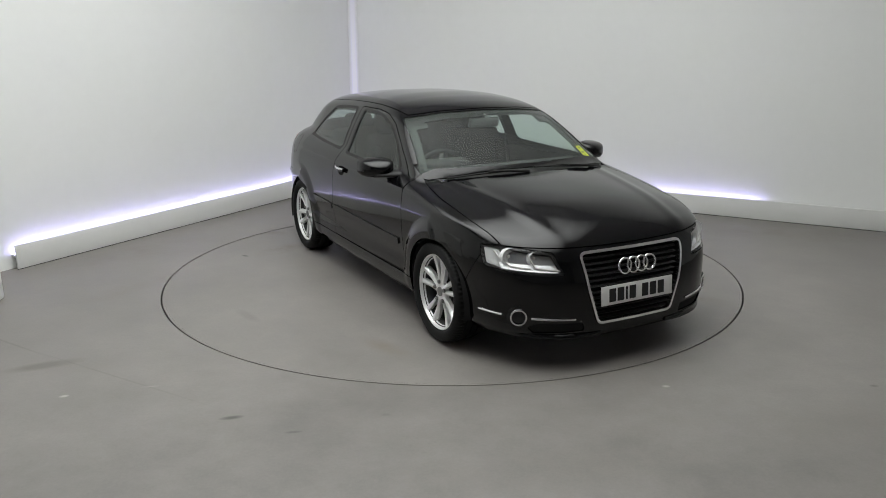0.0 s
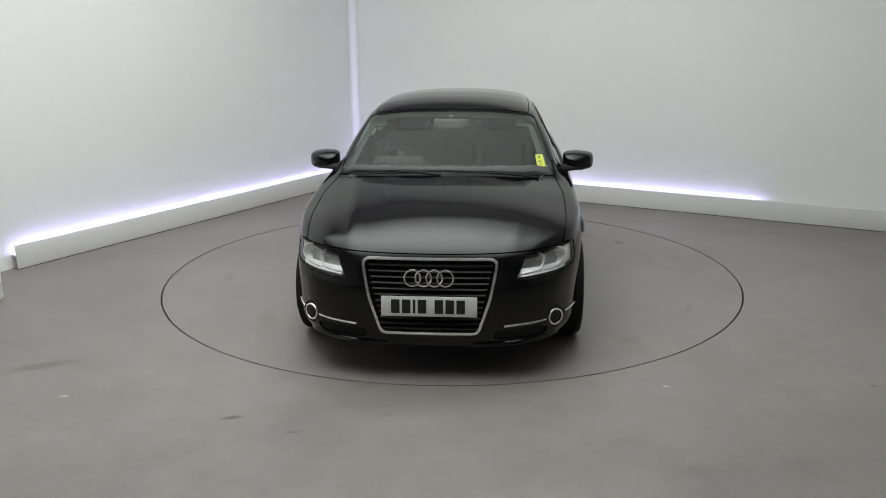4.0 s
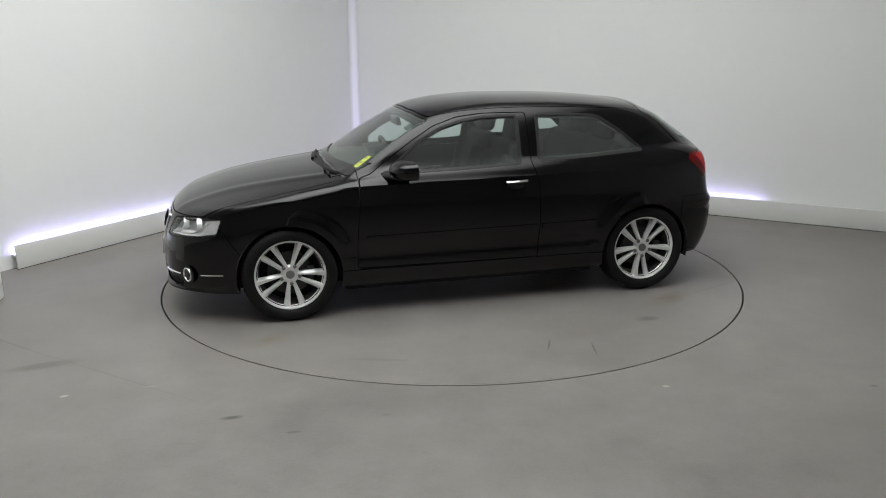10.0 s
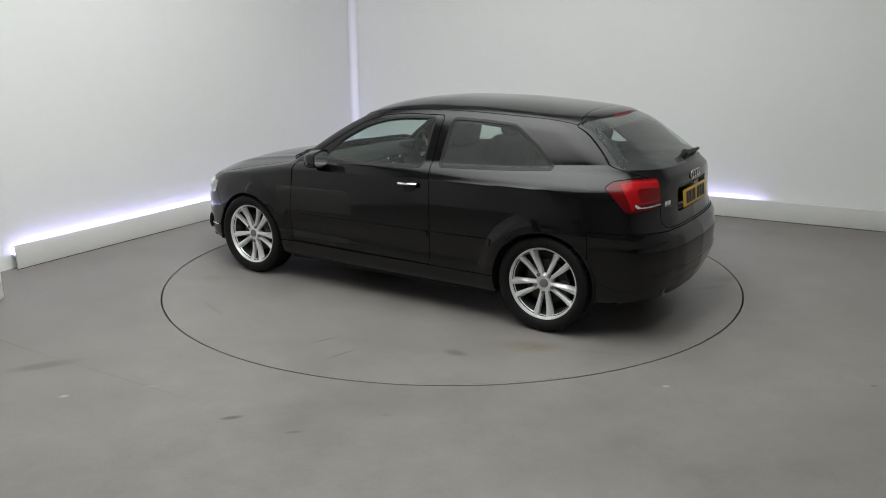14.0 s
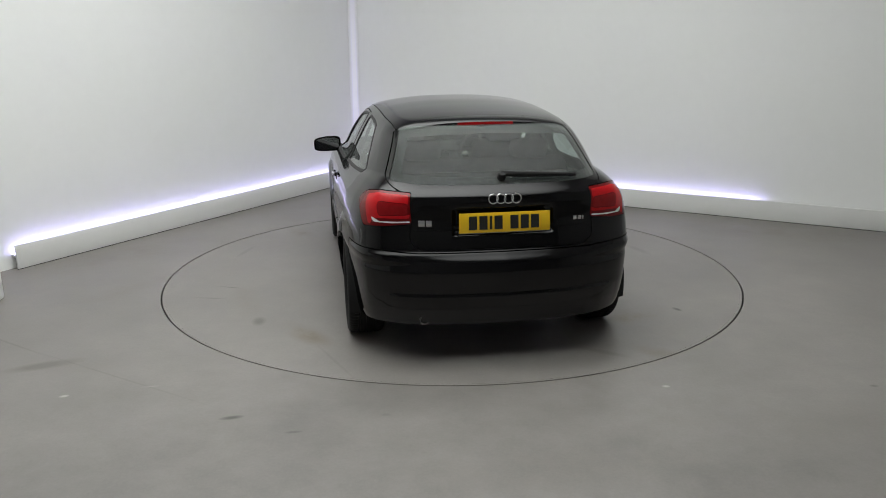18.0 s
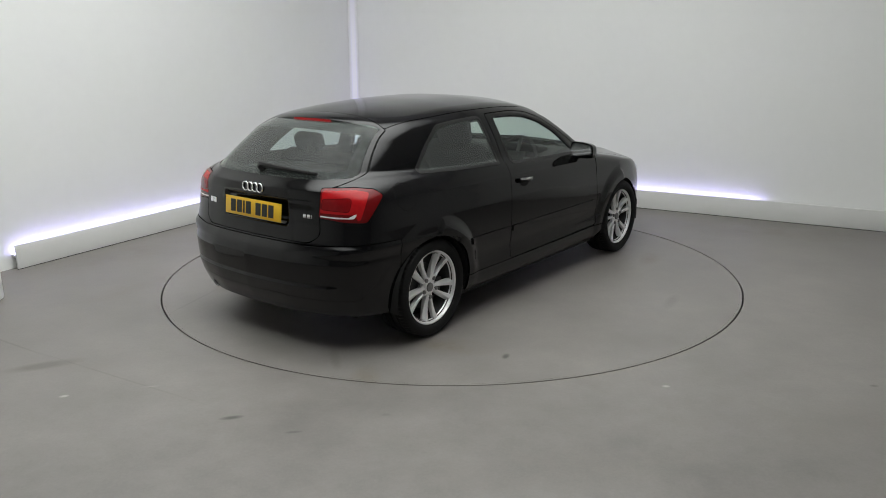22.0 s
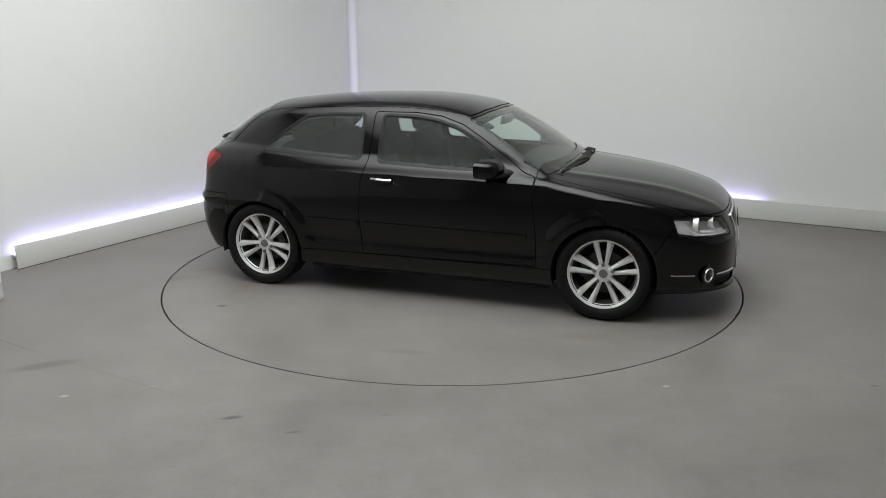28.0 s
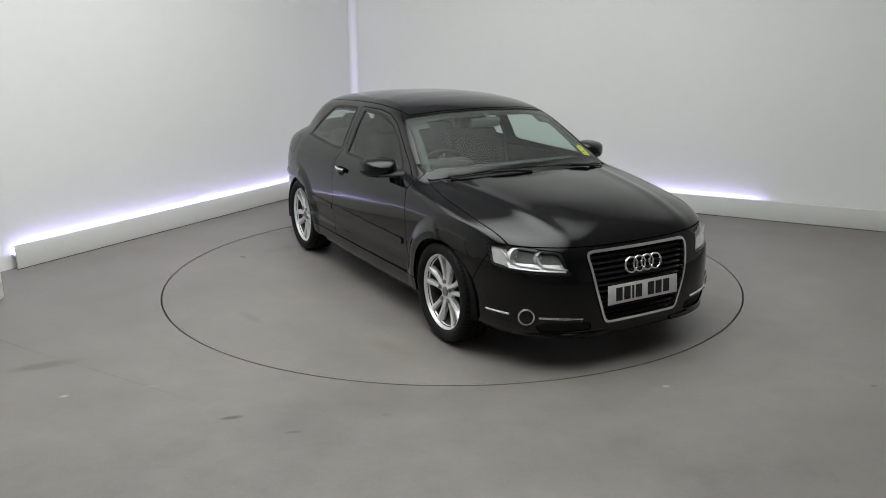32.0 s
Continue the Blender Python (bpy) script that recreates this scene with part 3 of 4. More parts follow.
def clip_skin(f, inset=0.0):
    """Cuts the half skin where f goes below zero. Returns points, normals, faces and the free edges."""
    keep = f > 0
    kf = keep[SKIN_F]
    cnt = kf.sum(1)
    whole = SKIN_F[cnt == 4]
    used = np.unique(SKIN_F[cnt > 0])
    V, N = SKIN - SKIN_N * inset, SKIN_N
    faces = [tuple(q) for q in whole]
    extra, extra_n, cut = [], [], {}
    base = len(SKIN)
    for q in SKIN_F[(cnt > 0) & (cnt < 4)]:
        poly = []
        for k in range(4):
            a, b = int(q[k]), int(q[(k + 1) % 4])
            if keep[a]:
                poly.append(a)
            if keep[a] != keep[b]:
                key = (min(a, b), max(a, b))
                if key not in cut:
                    t = f[key[0]] / (f[key[0]] - f[key[1]])
                    extra.append(V[key[0]] * (1 - t) + V[key[1]] * t)
                    nn = N[key[0]] * (1 - t) + N[key[1]] * t
                    extra_n.append(nn / np.linalg.norm(nn))
                    cut[key] = base + len(extra) - 1
                poly.append(cut[key])
        if len(poly) > 2:
            faces.append(tuple(poly))
    if not faces:
        return None
    faces = largest(faces)
    allV = np.vstack([V, extra]) if extra else V
    allN = np.vstack([N, extra_n]) if extra else N
    ids = sorted({i for fc in faces for i in fc})
    remap = {v: i for i, v in enumerate(ids)}
    faces = [tuple(remap[i] for i in fc) for fc in faces]
    return allV[ids], allN[ids], faces


def skin_panel(name, f, mat, parent, label="", sides="both", inset=0.0, rim=0.014, lift=0.0):
    """A body panel with its edge turned in: 'both' gives a left and a right one, 'whole' one across the middle, 'left' or 'right' one."""
    got = clip_skin(f, inset - lift)
    if got is None:
        return []
    V, N, faces = got
    count = {}
    for fc in faces:
        for a, b in zip(fc, fc[1:] + fc[:1]):
            count[(a, b)] = count.get((a, b), 0) + 1
    edges = [(a, b) for (a, b) in count if (b, a) not in count and not (abs(V[a][1]) < 5e-4 and abs(V[b][1]) < 5e-4)]
    n0 = len(V)

    def half(sign):
        v, n = V.copy(), N.copy()
        fs = faces if sign > 0 else [fc[::-1] for fc in faces]
        v[:, 1] *= sign
        n[:, 1] *= sign
        vs, fl = [tuple(p) for p in v], list(fs)
        loops = [tuple(n[i]) for fc in fs for i in fc]
        if rim:
            top, dn = {}, {}
            for a, b in edges:
                for i in (a, b):
                    if i not in top:
                        top[i] = len(vs)
                        vs.append(tuple(v[i]))
                        dn[i] = len(vs)
                        vs.append(tuple(v[i] - n[i] * rim))
                q = (top[b], top[a], dn[a], dn[b])
                fl.append(q if sign > 0 else q[::-1])
                loops += [(0, 0, 0)] * 4
        return vs, fl, loops
    out = []
    if sides == "whole":
        a, b = half(1), half(-1)
        k = len(a[0])
        out.append(mesh_part(name, a[0] + b[0], a[1] + [tuple(i + k for i in fc) for fc in b[1]], mat, parent, label, normals=a[2] + b[2]))
    else:
        for sgn in ((1, -1) if sides == "both" else ((1,) if sides == "left" else (-1,))):
            vs, fl, loops = half(sgn)
            out.append(mesh_part(name, vs, fl, mat, parent, label, normals=loops))
    return out


def on_skin(o, d):
    """Where a ray from inside meets the skin, and the normal there."""
    o, d = np.array(o, float), np.array(d, float)
    d = d / np.linalg.norm(d)
    a, b = 0.0, 2.0
    for _ in range(20):
        m = (a + b) / 2
        if form((o + d * m)[None])[0] < 0:
            a = m
        else:
            b = m
    p = o + d * a
    return Vector(p), Vector(gradient(p[None])[0])


def side_at(x, z):
    return on_skin((x, 0, z), (0, 1, 0))


def front_at(y, z):
    return on_skin((1.0, y, z), (1, 0, 0))


def rear_at(y, z):
    return on_skin((-1.2, y, z), (-1, 0, 0))


# ---- materials of the car ----
PAINT = plain("black_car_paint", (0.002, 0.002, 0.0024), 0.4, vary=0.05, scale=3.0, coat=1.0, coat_rough=0.075, spec=0.0, rough_vary=0.0)
PAINT.node_tree.nodes["Principled BSDF"].inputs["Coat IOR"].default_value = 1.45
TRIM = plain("black_plastic", (0.010, 0.010, 0.010), 0.5, spec=0.3, bump=0.08, bump_scale=900)
LINER = plain("black_lining", (0.006, 0.006, 0.006), 0.9)
RUBBER = plain("tyre_rubber", (0.010, 0.010, 0.010), 0.65, spec=0.18, vary=0.18, scale=9, bump=0.12, bump_scale=300)
ALLOY = plain("silver_alloy", (0.85, 0.85, 0.85), 0.3, metal=0.3, vary=0.05, scale=18)
# dark copy of the alloy: shade behind the spokes put into the colour
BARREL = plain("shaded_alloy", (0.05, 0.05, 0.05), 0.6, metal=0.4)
ALLOY_DARK = plain("grey_alloy", (0.24, 0.24, 0.24), 0.45, metal=0.7)
CHROME = plain("chrome", (0.85, 0.85, 0.85), 0.1, metal=1.0, vary=0.02)
SATIN = plain("satin_metal", (0.86, 0.86, 0.86), 0.2, metal=1.0, vary=0.03)
REFLECTOR = plain("lamp_reflector", (0.9, 0.9, 0.91), 0.22, metal=0.2, vary=0.1, scale=30, bump=0.3, bump_scale=60)
BUCKET = plain("lamp_housing", (0.42, 0.42, 0.43), 0.3, metal=0.4, vary=0.12, scale=25)
RED = plain("dark_red_lens", (0.13, 0.004, 0.005), 0.12, vary=0.08, scale=20, spec=0.35)
RED_MID = plain("deep_red_lens", (0.22, 0.005, 0.007), 0.2, vary=0.15, scale=40, spec=0.3, bump=0.1, bump_scale=150)
RED_BRIGHT = plain("red_lens", (0.42, 0.007, 0.010), 0.22, vary=0.15, scale=40, spec=0.3, bump=0.15, bump_scale=150)
WHITE_LENS = plain("white_lens", (0.75, 0.72, 0.70), 0.15, vary=0.1, scale=40, coat=1.0)
PLATE_W = plain("white_plate", (0.78, 0.78, 0.76), 0.35, vary=0.02)
PLATE_Y = plain("yellow_plate", (0.80, 0.50, 0.015), 0.35, vary=0.02)
INK = plain("black_print", (0.012, 0.012, 0.012), 0.5)
STICKER = plain("yellow_paper", (0.75, 0.72, 0.04), 0.6)
FABRIC = plain("dark_seat_cloth", (0.032, 0.032, 0.034), 0.9, vary=0.2, scale=9)
DASH = plain("dark_soft_plastic", (0.026, 0.026, 0.027), 0.7, vary=0.15, scale=8)
LIGHT_TRIM = plain("grey_headlining", (0.30, 0.30, 0.29), 0.9, vary=0.1, scale=5)
PILLAR = plain("grey_pillar_trim", (0.06, 0.065, 0.062), 0.85, vary=0.1, scale=6)
MIRROR = plain("mirror_glass", (0.88, 0.9, 0.9), 0.02, metal=1.0, vary=0.0)
# the pale film paints in the ceiling's milky reflection along with some dust
GLASS = pane("window_glass", (0.76, 0.85, 0.81), 0.006, 0.0, 0.036)
GLASS_DARK = pane("rear_window_glass", (0.70, 0.78, 0.75), 0.006, 0.0, 0.055)
CLEAR = pane("lamp_glass", (0.93, 0.94, 0.94))


# ---- wheels ----
def loft(bm, rings, cap=True, closed=True):
    vs = [[bm.verts.new(p) for p in r] for r in rings]
    n = len(vs[0])
    for a, b in zip(vs, vs[1:]):
        for i in range(n if closed else n - 1):
            bm.faces.new((a[i], a[(i + 1) % n], b[(i + 1) % n], b[i]))
    if cap:
        bm.faces.new(vs[0][::-1])
        bm.faces.new(vs[-1])
    return [v for r in vs for v in r]


def wheel_parts():
    """The meshes of one wheel about its own axis, z outwards: (name, bmesh, material, label)."""
    made = []
    bm = bmesh.new()                                                   # barrel of the rim
    spin(bm, [(0.246, 0.094), (0.249, 0.100), (0.247, 0.106), (0.240, 0.105), (0.235, 0.096), (0.229, 0.080), (0.224, 0.074)], n=72)
    made.append(("rim", bm, ALLOY, "silver alloy rim"))
    # barrel, same alloy as the rim with shade in its colour
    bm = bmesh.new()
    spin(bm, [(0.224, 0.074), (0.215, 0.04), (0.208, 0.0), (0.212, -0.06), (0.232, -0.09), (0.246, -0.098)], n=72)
    made.append(("barrel", bm, BARREL, "inside of the rim, darkened as in shade"))
    bm = bmesh.new()                                                   # tyre, with blocks along the shoulders
    prof = [(0.200, -0.095), (0.218, -0.106), (0.262, -0.112), (0.286, -0.112), (0.303, -0.103), (0.312, -0.090), (0.316, -0.070), (0.317, -0.052), (0.308, -0.050), (0.308, -0.042), (0.317, -0.040),
            (0.3175, -0.006), (0.308, -0.004), (0.308, 0.004), (0.3175, 0.006), (0.317, 0.040), (0.308, 0.042), (0.308, 0.050), (0.317, 0.052), (0.316, 0.070), (0.312, 0.090), (0.303, 0.103), (0.288, 0.111), (0.274, 0.113), (0.260, 0.111), (0.249, 0.106), (0.241, 0.097), (0.235, 0.085), (0.216, 0.07)]
    n = 216
    rings = spin(bm, prof, n=n)
    for r, (rad, h) in zip(rings, prof):
        if rad > 0.3115 and abs(h) > 0.051:
            for i, v in enumerate(r):
                if i % 3 == 0:
                    v.co.x *= 0.978
                    v.co.y *= 0.978
    made.append(("tyre", bm, RUBBER, "black rubber tyre"))
    for k in range(5):
        for s in (-1, 1):
            bm = bmesh.new()
            rings = []
            for i in range(8):
                t = i / 7
                r = 0.046 + 0.190 * t
                c = s * (0.0145 + 0.042 * t)
                w = 0.0112 + 0.0142 * t ** 1.3
                zt = 0.082 - 0.008 * math.sin(math.pi * t) + 0.012 * t
                d = 0.034 - 0.006 * t
                inner, outer = c - s * w, c + s * w
                rings.append([(r, inner, zt - d), (r, inner, zt - 0.004), (r, inner + s * w * 0.25, zt), (r, c - s * w * (0.35 - 0.7 * t), zt + 0.001), (r, outer, zt - 0.006 - 0.016 * t), (r, outer, zt - d - 0.004)])
            vs = loft(bm, rings)
            bmesh.ops.transform(bm, matrix=pose(0, 0, 0, 0, 0, 90 + 72 * k), verts=vs)
            made.append(("spoke", bm, ALLOY, ""))
    bm = bmesh.new()
    spin(bm, [(0.0, 0.080), (0.052, 0.078), (0.064, 0.068), (0.066, 0.03), (0.0, 0.03)], n=40)
    made.append(("hub", bm, ALLOY, ""))
    bm = bmesh.new()
    spin(bm, [(0.0, 0.090), (0.022, 0.089), (0.029, 0.086), (0.031, 0.078)], n=32)
    made.append(("hub_cap", bm, ALLOY_DARK, "grey hub cap"))
    for k in range(5):
        a = radians(90 + 72 * k)
        bm = bmesh.new()
        spin(bm, [(0.0, 0.093), (0.010, 0.093), (0.0135, 0.090), (0.0145, 0.08)], n=6, m=pose(0.066 * math.cos(a), 0.066 * math.sin(a), 0))
        made.append(("wheel_bolt", bm, ALLOY_DARK, "grey wheel bolt"))
    bm = bmesh.new()
    spin(bm, [(0.0, 0.034), (0.075, 0.034), (0.076, 0.012), (0.146, 0.012), (0.146, -0.012), (0.0, -0.012)], n=48)
    made.append(("brake_disc", bm, BARREL, "dark brake disc"))
    bm = bmesh.new()
    slab(bm, (0.06, 0.13, 0.07), pose(-0.125, 0.03, 0.0, 0, 0, -12), 0.012)
    made.append(("brake_caliper", bm, BARREL, ""))
    bm = bmesh.new()
    spin(bm, [(0.0, -0.02), (0.205, -0.02)], n=40)
    made.append(("back_plate", bm, LINER, ""))
    for name, bm, mat, label in made:                                  # a rim of 17 inches in a taller tyre
        if name not in ("tyre", "brake_disc", "brake_caliper"):
            bmesh.ops.transform(bm, matrix=pose(0, 0, -0.014) @ Matrix.Diagonal((0.952, 0.952, 1, 1)), verts=bm.verts)
    return made


def wheels(car):
    base = []
    for name, bm, mat, label in wheel_parts():
        ob = part(name, bm, mat)
        base.append((name, ob.data, label))
        bpy.data.objects.remove(ob)
    for x, y, s, turn in ((WB, 0.768, 1, 5), (-WB, 0.756, 1, 0), (WB, -0.768, -1, 3), (-WB, -0.756, -1, 180)):
        root = None
        m = pose(x, y, HUB_Z + 0.008, -90 * s, 0, 0) @ pose(0, 0, 0, 0, 0, turn)
        for name, data, label in base:
            if root is None:
                root = new("wheel", data)
                root.parent, root.matrix_basis = car, m
                root["label"] = "silver twin-spoke alloy wheel"
            else:
                ob = new(name, data)
                ob.parent = root
                if label:
                    ob["label"] = label


# ---- helpers on the skin ----
def pn(p, n, m=None):
    """A frame at a point of the skin: z along the normal, x as level as can be towards the front or the side."""
    z = n.normalized()
    x = Vector((0, 0, 1)).cross(z).normalized()
    y = z.cross(x)
    return Matrix(((x.x, y.x, z.x, p.x), (x.y, y.y, z.y, p.y), (x.z, y.z, z.z, p.z), (0, 0, 0, 1)))


def torus(bm, R, r, m, n=40, k=10, flat=1.0):
    prof = [(R + r * math.cos(a), flat * r * math.sin(a)) for a in (2 * math.pi * i / k for i in range(k))]
    spin(bm, prof, n=n, m=m, closed=True)


MIRROR_Y = Matrix.Diagonal((1, -1, 1, 1))


def both(name, make, mat, parent, label="", smooth=True):
    """The same part on the left and, mirrored, on the right."""
    out = []
    for sgn in (1, -1):
        bm = bmesh.new()
        make(bm)
        if sgn < 0:
            bmesh.ops.transform(bm, matrix=MIRROR_Y, verts=bm.verts)
        out.append(part(name, bm, mat, parent, label, smooth))
    return out


def build_car():
    car = empty("car", "black three-door hatchback car standing on the turntable", "car")
    P = lambda name, f, mat=PAINT, label="", sides="both", parent=None, **k: skin_panel(name, f, mat, parent or car, label, sides, **k)
    outer = np.minimum(FLD["arch"], FLD["low"])
    bonnet = P("bonnet", np.minimum(less("grille", "lamp", base=FLD["hood"]), outer), label="black bonnet", sides="whole")[0]
    P("cowl", np.minimum(FLD["cowl"] - 0.002, outer), TRIM, "black plastic cowl below the windscreen", "whole", inset=0.010)
    fb = np.minimum(less("lamp", "grille", "hood", "intake", base=FLD["fb"]), outer)
    bumper = P("front_bumper", fb, label="black front bumper", sides="whole", rim=0.03)[0]
    fender = np.minimum(less("hood", "fb", "lamp", "door", "cowl", "sill", base=np.minimum(X_ - 0.812, np.where(Z_ < 1.0, 9.0, -1.0))), outer)
    P("front_wing", fender, label="black front wing")
    doors = P("door", np.minimum(less("dglass", "sill", base=FLD["door"] - 0.0028, gap=0.0), outer), label="black door with a chromed handle")
    P("side_skirt", np.minimum(less("fb", "rb", base=FLD["sill"]), outer), label="black side skirt")
    P("roof", FLD["roof"] - 0.002, label="black roof", sides="whole")
    gate = P("tailgate", np.minimum(less("rglass", "tail", base=FLD["gate"]), outer), label="black tailgate", sides="whole")[0]
    rbumper = P("rear_bumper", np.minimum(less("tail", "gate", base=FLD["rb"]), outer), label="black rear bumper", sides="whole", rim=0.03)[0]
    frame_ = less("door", "qglass", "roof", "gate", "rb", "tail", "sill", "wscreen", "cowl", "hood", base=0.812 - X_)
    quarters = P("side_frame", np.minimum(frame_, outer), label="black rear quarter with pillar and roof rail")
    # glass
    screen = P("windscreen", FLD["wscreen"] + 0.004, GLASS, "clear windscreen", "whole", inset=0.006, rim=0)[0]
    rwin = P("rear_window", FLD["rglass"] + 0.002, GLASS_DARK, "tinted rear window", "whole", inset=0.004, rim=0)[0]
    dwin = P("door_window", FLD["dglass"] + 0.004, GLASS, "clear side window", inset=0.007, rim=0)
    qwin = P("quarter_window", FLD["qglass"] + 0.004, GLASS_DARK, "tinted rear side window", inset=0.004, rim=0)
    # dark lining behind the panels; it shows as the black border of the glass
    liner = np.minimum(np.minimum(-FLD["wscreen"] + np.where(Z_ < 1.03, 0.022, np.where(Z_ > 1.25, 0.028, 0.010)), -FLD["rglass"] + 0.042), np.minimum(-FLD["dglass"] + 0.012, -FLD["qglass"] + 0.02))
    liner = np.minimum(np.minimum(liner, np.minimum(-FLD["lamp"] + 0.003, -FLD["tail"] + 0.01)), np.minimum(-FLD["grille"] + 0.004, outer))
    P("body_lining", liner, LINER, "black inner lining", "whole", inset=0.011, rim=0)
    # light pillar trim seen through the edges of the windscreen
    trim_ = np.minimum(FLD["wscreen"] - 0.002, 0.050 - FLD["wscreen"])
    trim_ = np.minimum(trim_, np.minimum(Y_ - 0.47, Z_ - 0.955))
    P("pillar_trim", trim_, PILLAR, "light grey inner pillar trim", inset=0.03, rim=0.01)
    # rubber round the side windows
    for nm, key in (("window_seal", "dglass"), ("window_seal", "qglass")):
        P(nm, np.minimum(FLD[key] + 0.012, 0.004 - FLD[key]), TRIM, "black rubber window seal", lift=0.0015, rim=0.006)
    # rub strips
    rub = inside([(0.775, 0.509), (0.775, 0.550), (-0.93, 0.569), (-0.93, 0.528)], X_, Z_)
    rub = np.where(Y_ > 0.6, rub, -1.0)
    P("rub_strip", np.minimum(rub, X_ + 0.436), PAINT, "black rub strip", lift=0.010, rim=0.012)
    P("rub_strip", np.minimum(rub, -0.468 - X_), PAINT, "black rub strip", lift=0.010, rim=0.012)
    # fuel flap on the right
    bm = bmesh.new()
    pts = []
    for i in range(33):
        a = 2 * math.pi * i / 32
        q, nn = side_at(-1.50 + 0.076 * math.cos(a), 0.925 + 0.078 * math.sin(a))
        pts.append((q.x, -q.y, q.z))
    tube(bm, pts, 0.0011, n=6)
    part("fuel_flap", bm, LINER, quarters[1], "shut line of the round fuel flap")

    # ---- nose ----
    ring = np.minimum(FLD["grille"], 0.0145 - FLD["grille"])
    P("grille_frame", ring, SATIN, "chrome grille frame", "whole", lift=0.009, rim=0.03, parent=bumper)
    P("grille_back", FLD["grille"] + 0.003, LINER, "black grille mesh", "whole", inset=0.05, rim=0, parent=bumper)
    for k in range(12):
        z = 0.292 + 0.031 * k + (0.006 if k > 5 else 0)
        half = 0.254 + (0.355 - 0.262) * (z - 0.268) / 0.40
        bm = bmesh.new()
        rows = []
        for i in range(13):
            y = -half + 2 * half * i / 12
            p, _ = front_at(y, z)
            rows.append([(p.x - 0.018, y, z - 0.006), (p.x - 0.012, y, z), (p.x - 0.018, y, z + 0.005), (p.x - 0.04, y, z + 0.004), (p.x - 0.04, y, z - 0.005)])
        loft(bm, rows)
        part("grille_bar", bm, TRIM, bumper)
    # lip along the foot of the bumper
    def lip(bm):
        rows = []
        for i in range(17):
            y = 0.24 + 0.47 * i / 16
            p, _ = front_at(y, 0.226)
            out = 0.016 * math.sin(math.pi * min(max(i / 16, 0.04), 0.96)) ** 0.5
            z = 0.205 + 0.012 * (i / 16) ** 2
            rows.append([(p.x - 0.03, y, z + 0.030), (p.x + out * 0.6, y, z + 0.017), (p.x + out, y, z + 0.008), (p.x + out, y, z - 0.006), (p.x - 0.05, y, z - 0.014)])
        loft(bm, rows)
    both("front_lip", lip, PAINT, bumper, "black lip under the bumper")
    # four chromed rings, and the plate
    for k in range(4):
        bm = bmesh.new()
        torus(bm, 0.0435, 0.0062, pose(2.098 + 0.012, -0.0885 + 0.059 * k, 0.585, 0, 82, 0), n=40, k=8)
        part("badge_ring", bm, CHROME, bumper, "chrome badge ring")

    def number_plate(m, mat, label):
        """A plate in its own yz plane, facing +x, with plain bars for its print."""
        bm = bmesh.new()
        slab(bm, (0.006, 0.52, 0.111), m, 0.002)
        ob = part("number_plate", bm, mat, car, label)
        x = -0.205
        for w in (0.046, 0.046, 0.014, 0.046, 0, 0.046, 0.046, 0.046):
            if w:
                bm = bmesh.new()
                slab(bm, (0.002, w, 0.076), m @ pose(0.0042, x + w / 2, 0))
                part("print_bar", bm, INK, ob, "plain black bar")
            x += (w + 0.013) if w else 0.032
        return ob
    number_plate(pose(2.124, 0, 0.43, 0, -4, 0), PLATE_W, "white front number plate with black bars")
    # lamps
    lamp = FLD["lamp"]
    lamps = P("headlamp", lamp - 0.001, CLEAR, "clear headlamp with silver reflectors", inset=0.002, rim=0.004)
    for ob, sgn in zip(lamps, (1, -1)):
        side = "left" if sgn > 0 else "right"
        P("lamp_housing", lamp + 0.002, BUCKET, "grey lamp housing", side, inset=0.042, rim=0, parent=ob)
        P("lamp_edge", np.minimum(lamp + 0.002, 0.010 - lamp), TRIM, "", side, inset=0.012, rim=0.03, parent=ob)

        def place(bm):
            if sgn < 0:
                bmesh.ops.transform(bm, matrix=MIRROR_Y, verts=bm.verts)
        outer_ = np.where(X_ > 1.2, inside(rounded([(-1.07, 0.695), (-0.925, 0.700), (-0.955, 0.612), (-1.10, 0.600)], 0.01), Y_ - X_, Z_), -1.0)
        P("side_reflector", outer_, REFLECTOR, "silver side reflector", side, inset=0.022, rim=0.02, parent=ob)
        for y, z, r in ((0.695, 0.656, 0.047), (0.585, 0.650, 0.040)):
            p, n = front_at(y, z)
            bm = bmesh.new()
            mm = pose(p.x - 0.052, y, z, 0, 90, 0)
            spin(bm, [(0.006, -0.014), (r * 0.55, -0.008), (r * 0.85, 0.002), (r, 0.014), (r * 1.05, 0.014), (r * 1.02, -0.02)], n=28, m=mm)
            place(bm)
            part("reflector_bowl", bm, REFLECTOR, ob, "silver reflector")
            bm = bmesh.new()
            bmesh.ops.create_uvsphere(bm, u_segments=12, v_segments=8, radius=0.012, matrix=pose(p.x - 0.058, y, z))
            place(bm)
            part("bulb", bm, WHITE_LENS, ob)
        # light bars along the foot of the lamp and up beside the bowls
        for run in (((0.475, 0.588), (0.52, 0.592), (0.57, 0.600), (0.60, 0.606), (0.615, 0.64), (0.622, 0.672)), ((0.62, 0.600), (0.66, 0.604), (0.705, 0.610), (0.738, 0.65), (0.752, 0.684))):
            bm = bmesh.new()
            pts = []
            for y, z in run:
                p, n = front_at(y, z)
                pts.append((p.x - 0.022, y, z))
            tube(bm, pts, 0.0055, n=8)
            place(bm)
            part("light_bar", bm, WHITE_LENS, ob, "bright light bar")
        bm = bmesh.new()
        rows = []
